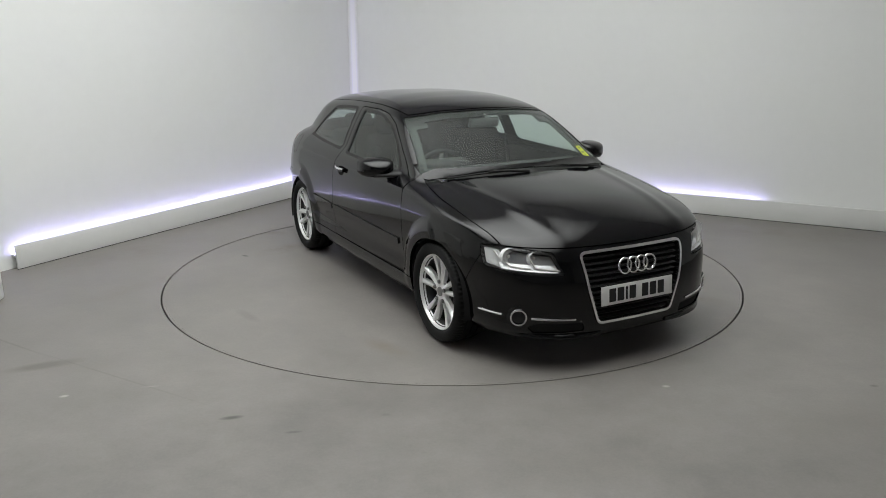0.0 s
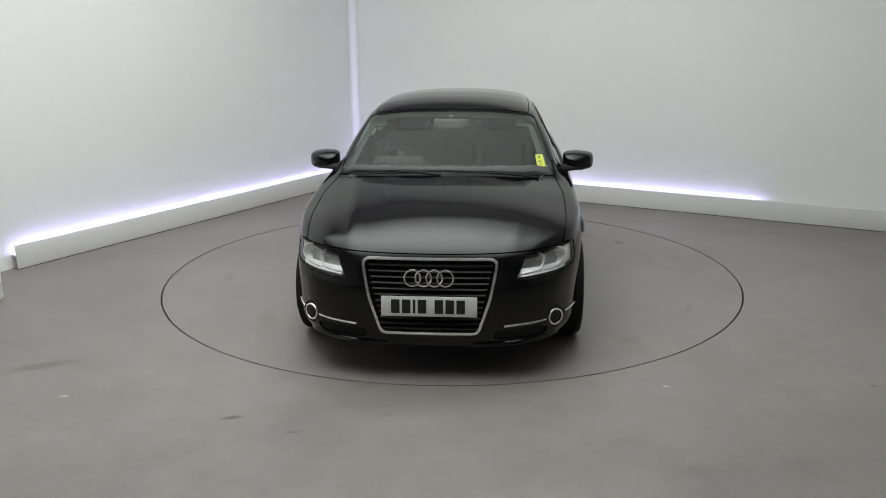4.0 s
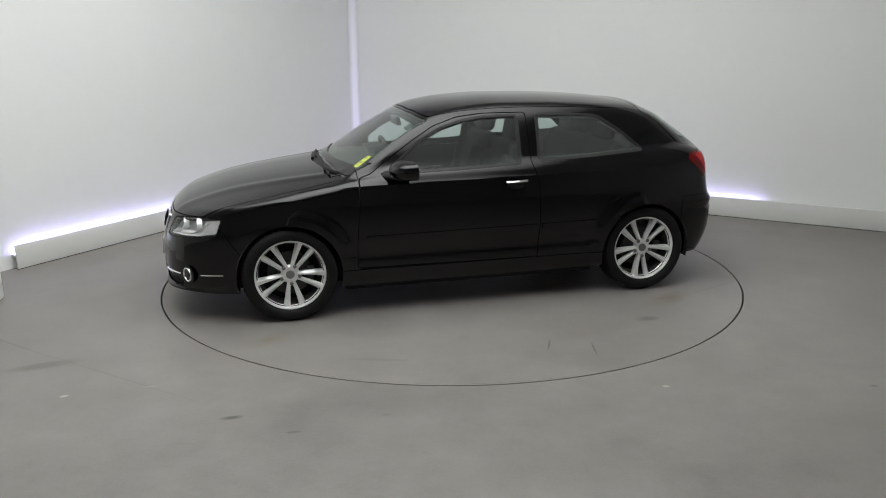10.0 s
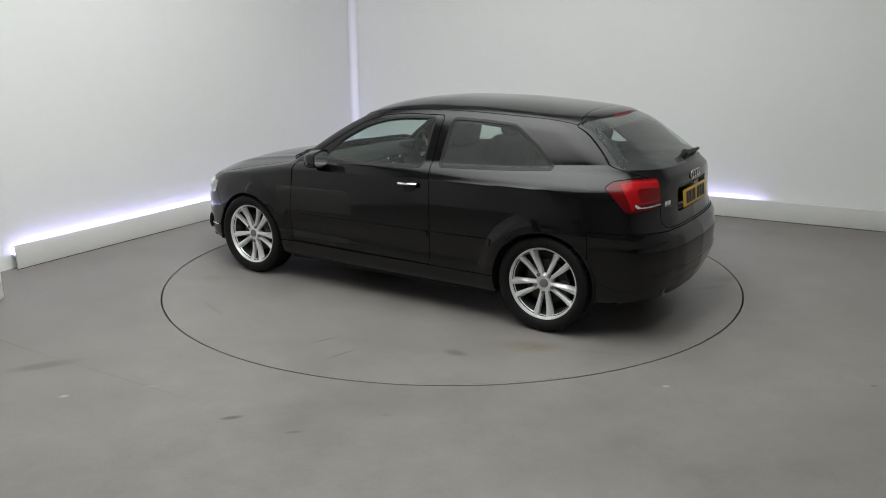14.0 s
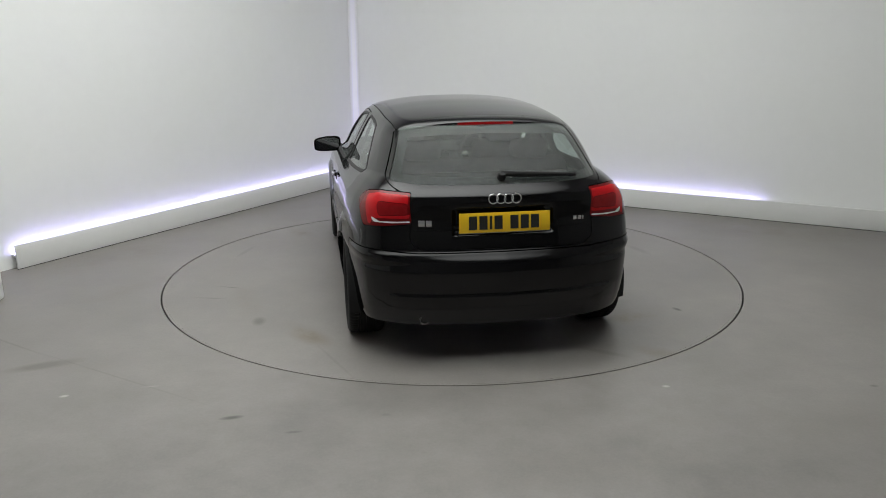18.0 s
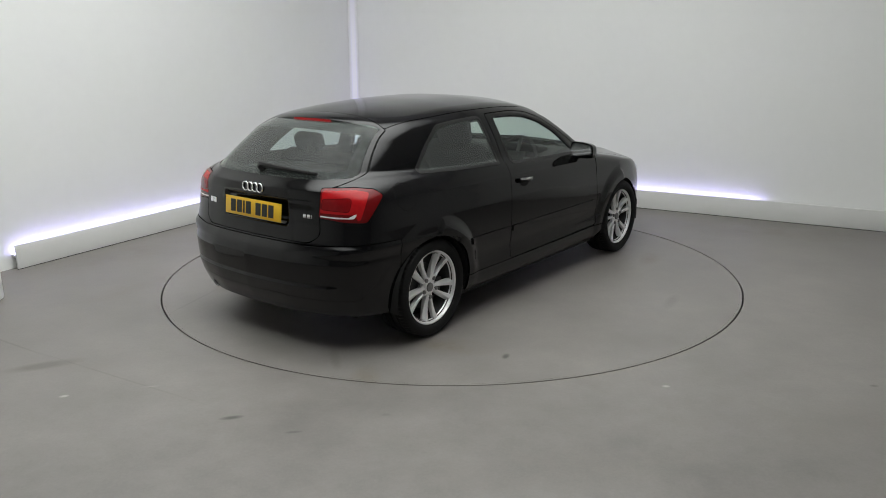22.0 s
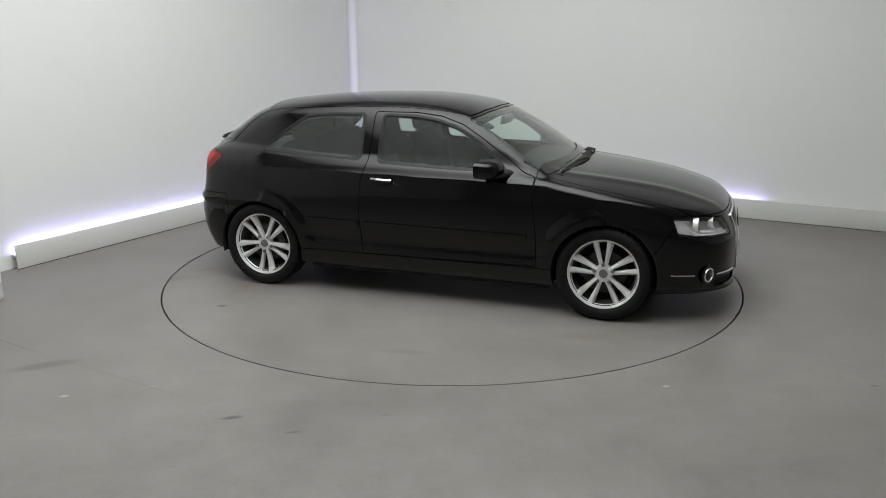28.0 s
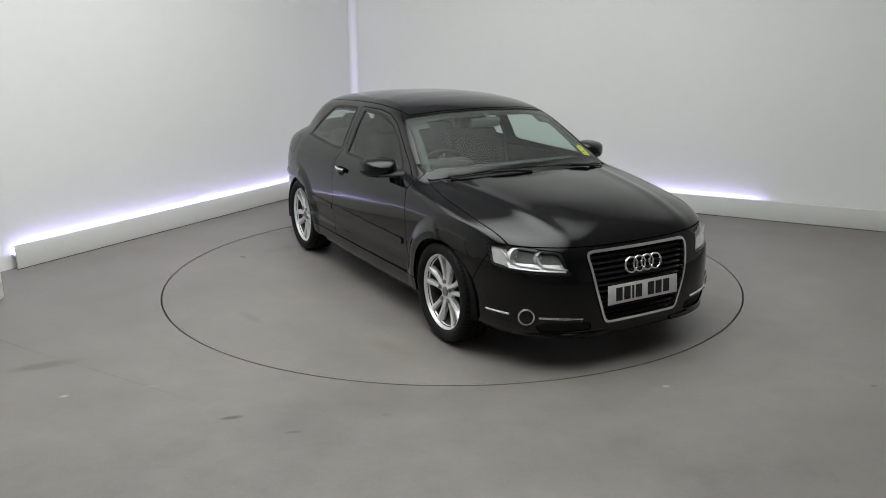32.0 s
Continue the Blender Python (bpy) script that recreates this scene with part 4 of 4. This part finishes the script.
        for i in range(10):
            y = 0.49 + 0.25 * i / 9
            p, n = front_at(y, 0.592)
            rows.append([(p.x - 0.012, y, 0.578 + 0.07 * (y - 0.49)), (p.x - 0.05, y, 0.612 + 0.05 * (y - 0.49)), (p.x - 0.055, y, 0.575)])
        loft(bm, rows)
        place(bm)
        part("lower_reflector", bm, REFLECTOR, ob, "silver reflector")
    # fog lamps with bright strips
    for sgn in (1, -1):
        p, n = front_at(0.685, 0.328)
        n = (n + Vector((0.5, 0, 0))).normalized()
        m = pn(p, n)
        bm = bmesh.new()
        torus(bm, 0.043, 0.006, m @ pose(0, 0, 0.008), n=36, k=8)
        if sgn < 0:
            bmesh.ops.transform(bm, matrix=MIRROR_Y, verts=bm.verts)
        fog = part("fog_lamp", bm, SATIN, car, "round fog lamp with a chrome ring")
        bm = bmesh.new()
        spin(bm, [(0.0, 0.014), (0.02, 0.012), (0.042, 0.004), (0.042, -0.02)], n=32, m=m)
        if sgn < 0:
            bmesh.ops.transform(bm, matrix=MIRROR_Y, verts=bm.verts)
        part("lens", bm, GLASS_LENS, fog, "dark glass lens")
        bm = bmesh.new()
        spin(bm, [(0.055, -0.004), (0.066, 0.001), (0.060, 0.004), (0.050, 0.004), (0.046, -0.01)], n=32, m=m)
        if sgn < 0:
            bmesh.ops.transform(bm, matrix=MIRROR_Y, verts=bm.verts)
        part("bezel", bm, TRIM, fog, "black plastic bezel")
        for y0, y1, z0, z1 in ((0.405, 0.632, 0.312, 0.325), (0.742, 0.806, 0.331, 0.336)):
            bm = bmesh.new()
            pts = []
            for i in range(9):
                t = i / 8
                q, nn = front_at(y0 + (y1 - y0) * t, z0 + (z1 - z0) * t)
                pts.append(q + nn * 0.003)
            tube(bm, pts, 0.0058, n=8)
            if sgn < 0:
                bmesh.ops.transform(bm, matrix=MIRROR_Y, verts=bm.verts)
            part("bright_strip", bm, SATIN, bumper, "chrome strip")


    # ---- tail ----
    tl = FLD["tail"]
    tails = P("tail_lamp", tl - 0.001, RED, "red tail lamp with a white strip", rim=0.02)
    s_ = Y_ + X_
    block = np.where(X_ < -1.2, inside(rounded([(-1.388, 0.862), (-1.360, 0.988), (-1.10, 0.994), (-0.985, 0.978), (-1.065, 0.826), (-1.09, 0.826), (-1.10, 0.86)], 0.018), s_, Z_), -1.0)
    hole = np.where(X_ < -1.2, inside(rounded([(-1.378, 0.880), (-1.366, 0.945), (-1.145, 0.955), (-1.125, 0.94), (-1.15, 0.872)], 0.02), s_, Z_), -1.0)
    strip = np.where(X_ < -1.2, inside(rounded([(-1.392, 0.840), (-1.388, 0.848), (-1.30, 0.844), (-1.16, 0.844), (-1.10, 0.866), (-1.09, 0.862), (-1.115, 0.838), (-1.25, 0.835)], 0.004), s_, Z_), -1.0)
    for ob, side in zip(tails, ("left", "right")):
        P("brake_lens", np.minimum(block, -hole), RED_BRIGHT, "bright red lens", side, lift=0.0012, rim=0.003, parent=ob)
        P("inner_lens", hole - 0.005, RED_MID, "deep red lens", side, lift=0.0008, rim=0.002, parent=ob)
        P("white_strip", strip, WHITE_LENS, "white reversing strip", side, lift=0.002, rim=0.003, parent=ob)
    # lip over the rear window, with the third brake light
    bm = bmesh.new()
    rows = []
    for i in range(25):
        y = -0.525 + 1.05 * i / 24
        xf, xb = -1.326 - 0.14 * y * y, -1.462 + 0.26 * y * y
        pf, _ = on_skin((xf, y, 0.8), (0, 0, 1))
        pm, _ = on_skin(((xf + xb) / 2, y, 0.8), (0, 0, 1))
        zb = pf.z - (0.022 if abs(y) < 0.45 else 0.022 + (abs(y) - 0.45) * 0.1)
        rows.append([(xf, y, pf.z + 0.001), ((xf + xb) / 2, y, (pf.z + zb) / 2 + 0.006), (xb + 0.008, y, zb + 0.001), (xb, y, zb - 0.004), (xb + 0.002, y, zb - 0.022), (xb + 0.02, y, zb - 0.03), (xf, y, pf.z - 0.045)])
    loft(bm, rows)
    spoiler = part("roof_spoiler", bm, PAINT, gate, "black roof spoiler")
    bm = bmesh.new()
    rows = []
    for i in range(13):
        y = -0.17 + 0.34 * i / 12
        xb = -1.4628 + 0.26 * y * y
        pf, _ = on_skin((-1.326 - 0.14 * y * y, y, 0.8), (0, 0, 1))
        zb = pf.z - 0.022
        rows.append([(xb - 0.003, y, zb - 0.006), (xb - 0.002, y, zb - 0.021), (xb + 0.01, y, zb - 0.021), (xb + 0.01, y, zb - 0.006)])
    loft(bm, rows)
    part("brake_light", bm, RED_BRIGHT, gate, "red third brake light")
    number_plate(pose(-1.974, 0, 0.836, 0, 0, 180) @ pose(0, 0, 0, 0, -6, 0), PLATE_Y, "yellow rear number plate with black bars")
    # plate recess: dark edge below and a lip above
    for z, hw, d in ((0.774, 0.255, 0.012),):
        bm = bmesh.new()
        rows = []
        for i in range(9):
            y = -hw + 2 * hw * i / 8
            q, nn = rear_at(y, z)
            rows.append([(q.x - d, y, z - 0.004), (q.x - d, y, z + 0.004), (q.x + 0.01, y, z + 0.008), (q.x + 0.01, y, z - 0.010)])
        loft(bm, rows)
        part("plate_lip", bm, PAINT if z > 0.8 else SATIN_DARK, gate)
    for k in range(4):
        bm = bmesh.new()
        q, nn = rear_at(0.0, 0.966)
        torus(bm, 0.0262, 0.0042, pose(q.x - 0.004, -0.0655 + 0.0437 * k, 0.966, 0, 92, 0), n=32, k=8)
        part("badge_ring", bm, CHROME, gate, "chrome badge ring")
    for y, wds, hgt in ((0.443, (0.036, 0.032), 0.034), (-0.44, (0.022, 0.024, 0.008), 0.023)):
        total = sum(wds) + 0.006 * (len(wds) - 1)
        at = y + total / 2
        for w in wds:
            q, nn = rear_at(at - w / 2, 0.835)
            bm = bmesh.new()
            slab(bm, (w, hgt, 0.006), pn(q, nn) @ pose(0, 0, 0.001), 0.002)
            part("badge_bar", bm, CHROME, gate, "plain chrome badge piece")
            at -= w + 0.006
    # exhaust
    bm = bmesh.new()
    for dy in (0.0, 0.07):
        spin(bm, [(0.024, 0.0), (0.030, 0.0), (0.031, 0.004), (0.029, 0.2), (0.024, 0.2)], n=24, m=pose(-1.955, 0.385 + dy, 0.278, 0, 78, 0), closed=True)
    part("exhaust", bm, ALLOY_DARK, car, "dark twin exhaust pipe")
    # rear wiper
    bm = bmesh.new()
    q, nn = rear_at(0.0, 1.066)
    spin(bm, [(0.0, 0.045), (0.018, 0.042), (0.024, 0.03), (0.024, 0.0)], n=20, m=pn(q, nn))
    pts = []
    for i in range(8):
        t = i / 7
        y = 0.01 - 0.40 * t
        r, n2 = rear_at(y, 1.072 - 0.012 * t)
        pts.append(r + n2 * (0.030 - 0.010 * t))
    tube(bm, pts, [0.019 - 0.009 * i / 7 for i in range(8)], n=8)
    part("rear_wiper", bm, TRIM, gate, "black rear wiper")
    bm = bmesh.new()
    pts = []
    for i in range(8):
        t = i / 7
        y = -0.06 - 0.38 * t
        r, n2 = rear_at(y, 1.070 - 0.01 * t)
        pts.append(r + n2 * 0.012)
    tube(bm, pts, 0.0105, n=6)
    part("wiper_blade", bm, RUBBER, gate)

    # ---- sides ----
    for ob, sgn in zip(doors, (1, -1)):
        def flip(bm):
            if sgn < 0:
                bmesh.ops.transform(bm, matrix=MIRROR_Y, verts=bm.verts)
        p, n = side_at(-0.275, 0.852)
        # flat dark patch: shade of the hollow behind the handle put into colour
        dish = np.where(Y_ > 0.6, inside(rounded([(-0.215, 0.868), (-0.345, 0.874), (-0.335, 0.832), (-0.30, 0.818), (-0.25, 0.818), (-0.222, 0.832)], 0.02), X_, Z_), -1.0)
        P("handle_dish", dish, LINER, "handle dish as a flat patch, shade in its colour", "left" if sgn > 0 else "right", lift=0.0012, rim=0, parent=ob)
        bm = bmesh.new()
        rows = []
        for i in range(11):
            t = i / 10
            x = -0.197 - 0.158 * t
            q, nn = side_at(x, 0.862 + 0.006 * t)
            o = 0.012 + 0.024 * math.sin(math.pi * min(max(t, 0.06), 0.94)) ** 0.5
            h = 0.015
            z = 0.860 + 0.006 * t
            rows.append([(x, q.y + o - 0.012, z - h), (x, q.y + o, z - h * 0.7), (x, q.y + o + 0.002, z), (x, q.y + o - 0.003, z + h * 0.8), (x, q.y + o - 0.016, z + h)])
        loft(bm, rows)
        flip(bm)
        handle = part("door_handle", bm, PAINT, ob, "black door handle")
        bm = bmesh.new()
        rows = []
        for i in range(11):
            t = i / 10
            x = -0.199 - 0.154 * t
            q, nn = side_at(x, 0.862 + 0.006 * t)
            o = 0.013 + 0.024 * math.sin(math.pi * min(max(t, 0.06), 0.94)) ** 0.5
            z = 0.868 + 0.006 * t
            rows.append([(x, q.y + o + 0.002, z - 0.004), (x, q.y + o + 0.003, z + 0.002), (x, q.y + o - 0.003, z + 0.010), (x, q.y + o - 0.012, z + 0.010), (x, q.y + o - 0.012, z - 0.002)])
        loft(bm, rows)
        flip(bm)
        part("chrome_strip", bm, CHROME, ob, "chrome handle strip")
        # door mirror: foot, shell, glass
        bm = bmesh.new()
        q, nn = side_at(0.60, 0.945)
        rows = []
        for fx, fy, fz, fl, fh in ((0.600, q.y - 0.03, 0.945, 0.060, 0.030), (0.588, q.y + 0.02, 0.944, 0.050, 0.022), (0.565, q.y + 0.07, 0.944, 0.046, 0.018), (0.545, q.y + 0.13, 0.946, 0.044, 0.020)):
            rows.append([(fx + fl * math.cos(a), fy, fz + fh * math.sin(a)) for a in (2 * math.pi * k / 16 for k in range(16))])
        loft(bm, rows)
        flip(bm)
        part("mirror_foot", bm, TRIM, ob, "black mirror foot")
        bm = bmesh.new()
        rows = []
        for i in range(13):                        # sections from the back opening to the front
            t = i / 12
            x = 0.465 + 0.145 * t
            k = math.sqrt(max(1 - max((t - 0.25) / 0.76, 0) ** 2.2, 0.0)) + 0.02
            cy, cz = 0.911 - 0.010 * t, 0.990 - 0.012 * t
            ry, rz = 0.108 * k, 0.061 * k
            ring = []
            for j in range(24):
                a = 2 * math.pi * j / 24
                c, s = math.cos(a), math.sin(a)
                e = 2 / 4.4
                yy, zz = ry * math.copysign(abs(c) ** e, c), rz * math.copysign(abs(s) ** e, s)
                zz *= 1 - 0.20 * max(yy / max(ry, 1e-6), 0) * (0.4 if zz < 0 else 1.0)
                ring.append((x - 0.02 * (yy / 0.1), cy + yy, cz + zz))
            rows.append(ring)
        loft(bm, rows)
        flip(bm)
        shell = part("mirror_shell", bm, PAINT, ob, "black door mirror shell")
        bm = bmesh.new()
        ring = []
        for j in range(28):
            a = 2 * math.pi * j / 28
            c, s = math.cos(a), math.sin(a)
            yy, zz = 0.095 * math.copysign(abs(c) ** 0.48, c), 0.050 * math.copysign(abs(s) ** 0.48, s)
            zz *= 1 - 0.20 * max(yy / 0.095, 0) * (0.4 if zz < 0 else 1.0)
            ring.append((0.463 - 0.02 * (yy / 0.1), 0.911 + yy, 0.990 + zz))
        loft(bm, [ring, [(x - 0.003, y, z) for x, y, z in ring]])
        flip(bm)
        part("mirror_glass", bm, MIRROR, ob, "mirror glass", smooth=False)

    # ---- wheel housings, floor pan ----
    for x in (WB, -WB):
        for sgn in (1, -1):
            bm = bmesh.new()
            rows = []
            for i in range(25):
                a = radians(-12 + 204 * i / 24)
                c, s = math.cos(a), math.sin(a)
                rows.append([(x + r * c, sgn * y, HUB_Z + r * s) for r, y in ((0.348, 0.862), (0.352, 0.84), (0.356, 0.58), (0.05, 0.57))])
            loft(bm, rows, cap=False, closed=False)
            part("wheel_housing", bm, LINER, car, "black wheel housing liner")
    bm = bmesh.new()
    for x0, x1, w in ((1.66, 1.94, 0.95), (0.90, 1.70, 1.12), (-0.90, 0.92, 1.56), (-1.68, -0.88, 1.10), (-1.84, -1.64, 1.0)):
        end = abs(x0 + x1) > 3.2
        slab(bm, (x1 - x0, w, 0.05 if end else 0.09), pose((x0 + x1) / 2, 0, 0.25 if end else 0.205), 0.01)
    part("floor_pan", bm, LINER, car, "black floor pan")
    # windscreen wipers, parked low behind the bonnet
    for y0, y1 in ((0.62, 0.06), (-0.02, -0.60)):
        bm = bmesh.new()
        pts = []
        for i in range(9):
            t = i / 8
            y = y0 + (y1 - y0) * t
            z = 0.952 - 0.07 * y * y + 0.012 * t
            q, nn = on_skin((0.3, y, z - 0.1), (0.9, 0, 0.14))
            pts.append(q + nn * 0.010)
        tube(bm, pts, 0.0065, n=8)
        arm = part("wiper", bm, TRIM, car, "black windscreen wiper")
        bm = bmesh.new()
        q, nn = on_skin((0.3, y0, 0.86), (0.9, 0, 0.12))
        tube(bm, [q + nn * 0.004, pts[2] + Vector((0.02, 0, 0.006)), pts[4] + Vector((0.004, 0, 0.008))], [0.013, 0.009, 0.006], n=8)
        part("wiper_arm", bm, TRIM, arm)
    # paper sticker inside the windscreen
    st = np.where(X_ > 0, inside(rounded([(0.615, 0.992), (0.672, 0.992), (0.652, 1.062), (0.60, 1.062)], 0.008), Y_, Z_), -1.0)
    stick = P("windscreen_sticker", st, STICKER, "yellow paper sticker", "left", inset=0.009, rim=0.001)[0]
    for z0, z1, y0, y1 in ((1.043, 1.053, 0.618, 0.638), (1.018, 1.026, 0.616, 0.648), (1.004, 1.010, 0.622, 0.648)):
        f = np.where(X_ > 0, inside([(y0, z0), (y1, z0), (y1, z1), (y0, z1)], Y_, Z_), -1.0)
        P("print_bar", f, INK, "plain dark bar", "left", inset=0.0082, rim=0.0, parent=stick)
    for pane_ in [screen, rwin] + dwin + qwin + lamps:
        pane_.visible_shadow = False
    wheels(car)
    interior(car)
    return car


GLASS_LENS = plain("dark_glass", (0.012, 0.012, 0.013), 0.1, vary=0.1, spec=0.4)
SATIN_DARK = plain("dim_metal", (0.3, 0.3, 0.3), 0.35, metal=0.8)


# ---- inside of the car ----
def interior(car):
    def pad(bm, size, m, bevel):
        slab(bm, size, m, bevel, 4)
    for y in (0.365, -0.365):
        bm = bmesh.new()
        pad(bm, (0.52, 0.50, 0.16), pose(0.02, y, 0.50, 0, -6, 0), 0.06)
        seat = part("front_seat", bm, FABRIC, car, "dark cloth front seat")
        bm = bmesh.new()
        pad(bm, (0.15, 0.48, 0.62), pose(-0.33, y, 0.80, 0, -17, 0), 0.06)
        for s in (1, -1):
            pad(bm, (0.17, 0.08, 0.46), pose(-0.28, y + s * 0.20, 0.78, 0, -17, 0), 0.035)
        part("backrest", bm, FABRIC, seat)
        bm = bmesh.new()
        pad(bm, (0.12, 0.27, 0.19), pose(-0.435, y, 1.185, 0, -12, 0), 0.05)
        part("headrest", bm, FABRIC, seat)
        for s in (1, -1):
            bm = bmesh.new()
            tube(bm, [(-0.395, y + s * 0.07, 1.04), (-0.42, y + s * 0.07, 1.14)], 0.007, n=8)
            part("headrest_post", bm, SATIN, seat, "metal post")
    bm = bmesh.new()
    pad(bm, (0.5, 1.20, 0.18), pose(-0.78, 0, 0.50, 0, -5, 0), 0.06)
    bench = part("rear_seat", bm, FABRIC, car, "dark cloth rear bench")
    bm = bmesh.new()
    pad(bm, (0.16, 1.22, 0.58), pose(-1.08, 0, 0.80, 0, -22, 0), 0.06)
    part("backrest", bm, FABRIC, bench)
    for y in (0.35, -0.35):
        bm = bmesh.new()
        pad(bm, (0.10, 0.25, 0.13), pose(-1.17, y, 1.135, 0, -14, 0), 0.045)
        part("headrest", bm, FABRIC, bench)
    bm = bmesh.new()
    pad(bm, (0.5, 1.14, 0.03), pose(-1.45, 0, 0.985), 0.01)
    part("parcel_shelf", bm, DASH, car, "dark parcel shelf")
    # dashboard
    bm = bmesh.new()
    outline = [(0.98, 0.93), (0.80, 0.955), (0.62, 0.962), (0.50, 0.945), (0.45, 0.90), (0.46, 0.80), (0.55, 0.66), (0.95, 0.60)]
    prism(bm, outline, -0.66, 0.66, Matrix(((1, 0, 0, 0), (0, 0, -1, 0), (0, 1, 0, 0), (0, 0, 0, 1))))
    bmesh.ops.bevel(bm, geom=list(bm.edges), offset=0.015, segments=2, affect="EDGES")
    dash = part("dashboard", bm, DASH, car, "dark soft dashboard")
    bm = bmesh.new()
    pad(bm, (0.16, 0.36, 0.06), pose(0.50, -0.37, 0.965, 0, 8, 0), 0.025)
    part("instrument_hood", bm, DASH, dash)
    for y in (0.08, -0.08, 0.56, -0.60):
        bm = bmesh.new()
        torus(bm, 0.036, 0.006, pose(0.455, y, 0.87, 0, -78, 0), n=28, k=8)
        part("air_vent", bm, SATIN, dash, "round vent with a bright ring")
    bm = bmesh.new()
    pad(bm, (0.62, 0.20, 0.22), pose(0.22, 0, 0.50), 0.03)
    part("centre_console", bm, DASH, car, "dark centre console")
    # steering wheel on the right
    m = pose(0.37, -0.37, 0.895, 0, -64, 0)
    bm = bmesh.new()
    torus(bm, 0.18, 0.016, m, n=48, k=10)
    wheel = part("steering_wheel", bm, DASH, car, "dark leather steering wheel")
    bm = bmesh.new()
    pad(bm, (0.12, 0.16, 0.05), m @ pose(0, 0, -0.01), 0.02)
    part("airbag_cover", bm, DASH, wheel)
    for a in (0, 180, 270):
        bm = bmesh.new()
        slab(bm, (0.03, 0.12, 0.015), m @ pose(0, 0, 0, 0, 0, a + 0) @ pose(0, 0.12, -0.005), 0.005)
        part("wheel_spoke", bm, SATIN_DARK, wheel)
    bm = bmesh.new()
    tube(bm, [(0.40, -0.37, 0.88), (0.62, -0.37, 0.78)], 0.035, n=12)
    part("column", bm, DASH, wheel)
    # inner mirror
    bm = bmesh.new()
    slab(bm, (0.035, 0.25, 0.07), pose(0.40, 0, 1.232, 0, 12, 0), 0.016, 4)
    rv = part("inner_mirror", bm, DASH_GREY, car, "grey inner rear-view mirror")
    bm = bmesh.new()
    slab(bm, (0.004, 0.235, 0.056), pose(0.3815, 0, 1.2285, 0, 12, 0), 0.001)
    part("mirror_glass", bm, MIRROR, rv, "mirror glass", smooth=False)
    bm = bmesh.new()
    tube(bm, [(0.40, 0, 1.245), (0.405, 0, 1.27), (0.412, 0, 1.292)], 0.010, n=10)
    part("mirror_stalk", bm, DASH_GREY, rv)
    # headlining, pillar linings, door cards
    f = FLD["roof"] + 0.02
    skin_panel("headlining", f, LIGHT_TRIM, car, "grey headlining", "whole", inset=0.035, rim=0)
    for sgn in (1, -1):
        bm = bmesh.new()
        slab(bm, (1.22, 0.03, 0.56), pose(0.19, sgn * 0.775, 0.66, sgn * 3, 0, 0), 0.012)
        card = part("door_card", bm, DASH, car, "dark door lining")
        bm = bmesh.new()
        slab(bm, (0.42, 0.06, 0.07), pose(0.05, sgn * 0.735, 0.72), 0.02)
        part("arm_rest", bm, DASH, card)
        bm = bmesh.new()
        slab(bm, (0.95, 0.03, 0.54), pose(-1.0, sgn * 0.72, 0.70, sgn * 3, 0, 0), 0.012)
        part("rear_side_lining", bm, DASH, car, "dark rear side lining")
    # front belts on the centre pillars
    for sgn in (1, -1):
        bm = bmesh.new()
        tube(bm, [(-0.40, sgn * 0.60, 1.26), (-0.39, sgn * 0.69, 1.05), (-0.36, sgn * 0.73, 0.6)], 0.012, n=6)
        part("seat_belt", bm, FABRIC, car, "dark seat belt")


DASH_GREY = plain("grey_plastic", (0.2, 0.2, 0.2), 0.5)


# ---- everything in its place ----
CAR_AT = (0.0464, 0.0345)


def heading(t):
    """The car's heading in degrees: it starts slowly, turns evenly, and slows at the end."""
    rows = ((0.0, -61.6), (0.5, -61.8), (1.0, -63.1), (1.5, -65.9), (2.0, -70.7), (2.5, -76.3), (3.0, -82.25),
            (14.5, -218.35), (25.0, -343.3), (30.5, -408.5), (31.0, -414.3), (31.5, -417.9), (32.0, -420.4))
    for (t0, a0), (t1, a1) in zip(rows, rows[1:]):
        if t <= t1:
            return a0 + (a1 - a0) * (t - t0) / (t1 - t0)
    return rows[-1][1]


def motions():
    times = [0.0, 0.5, 1.0, 1.5, 2.0, 2.5] + [3.0 + 0.5 * i for i in range(56)] + [31.0, 31.5, 32.0]
    walk(disc, [(t, pose(0, 0, 0, 0, 0, heading(t))) for t in times])
    off = Matrix.Translation((CAR_AT[0], CAR_AT[1], 0))
    walk(car, [(t, pose(0, 0, 0, 0, 0, heading(t)) @ off) for t in times])


room()
disc = turntable()
ceiling_light(-0.5, -1.6, 6.2, 6.4, 0, SOFT)
car = build_car()
motions()
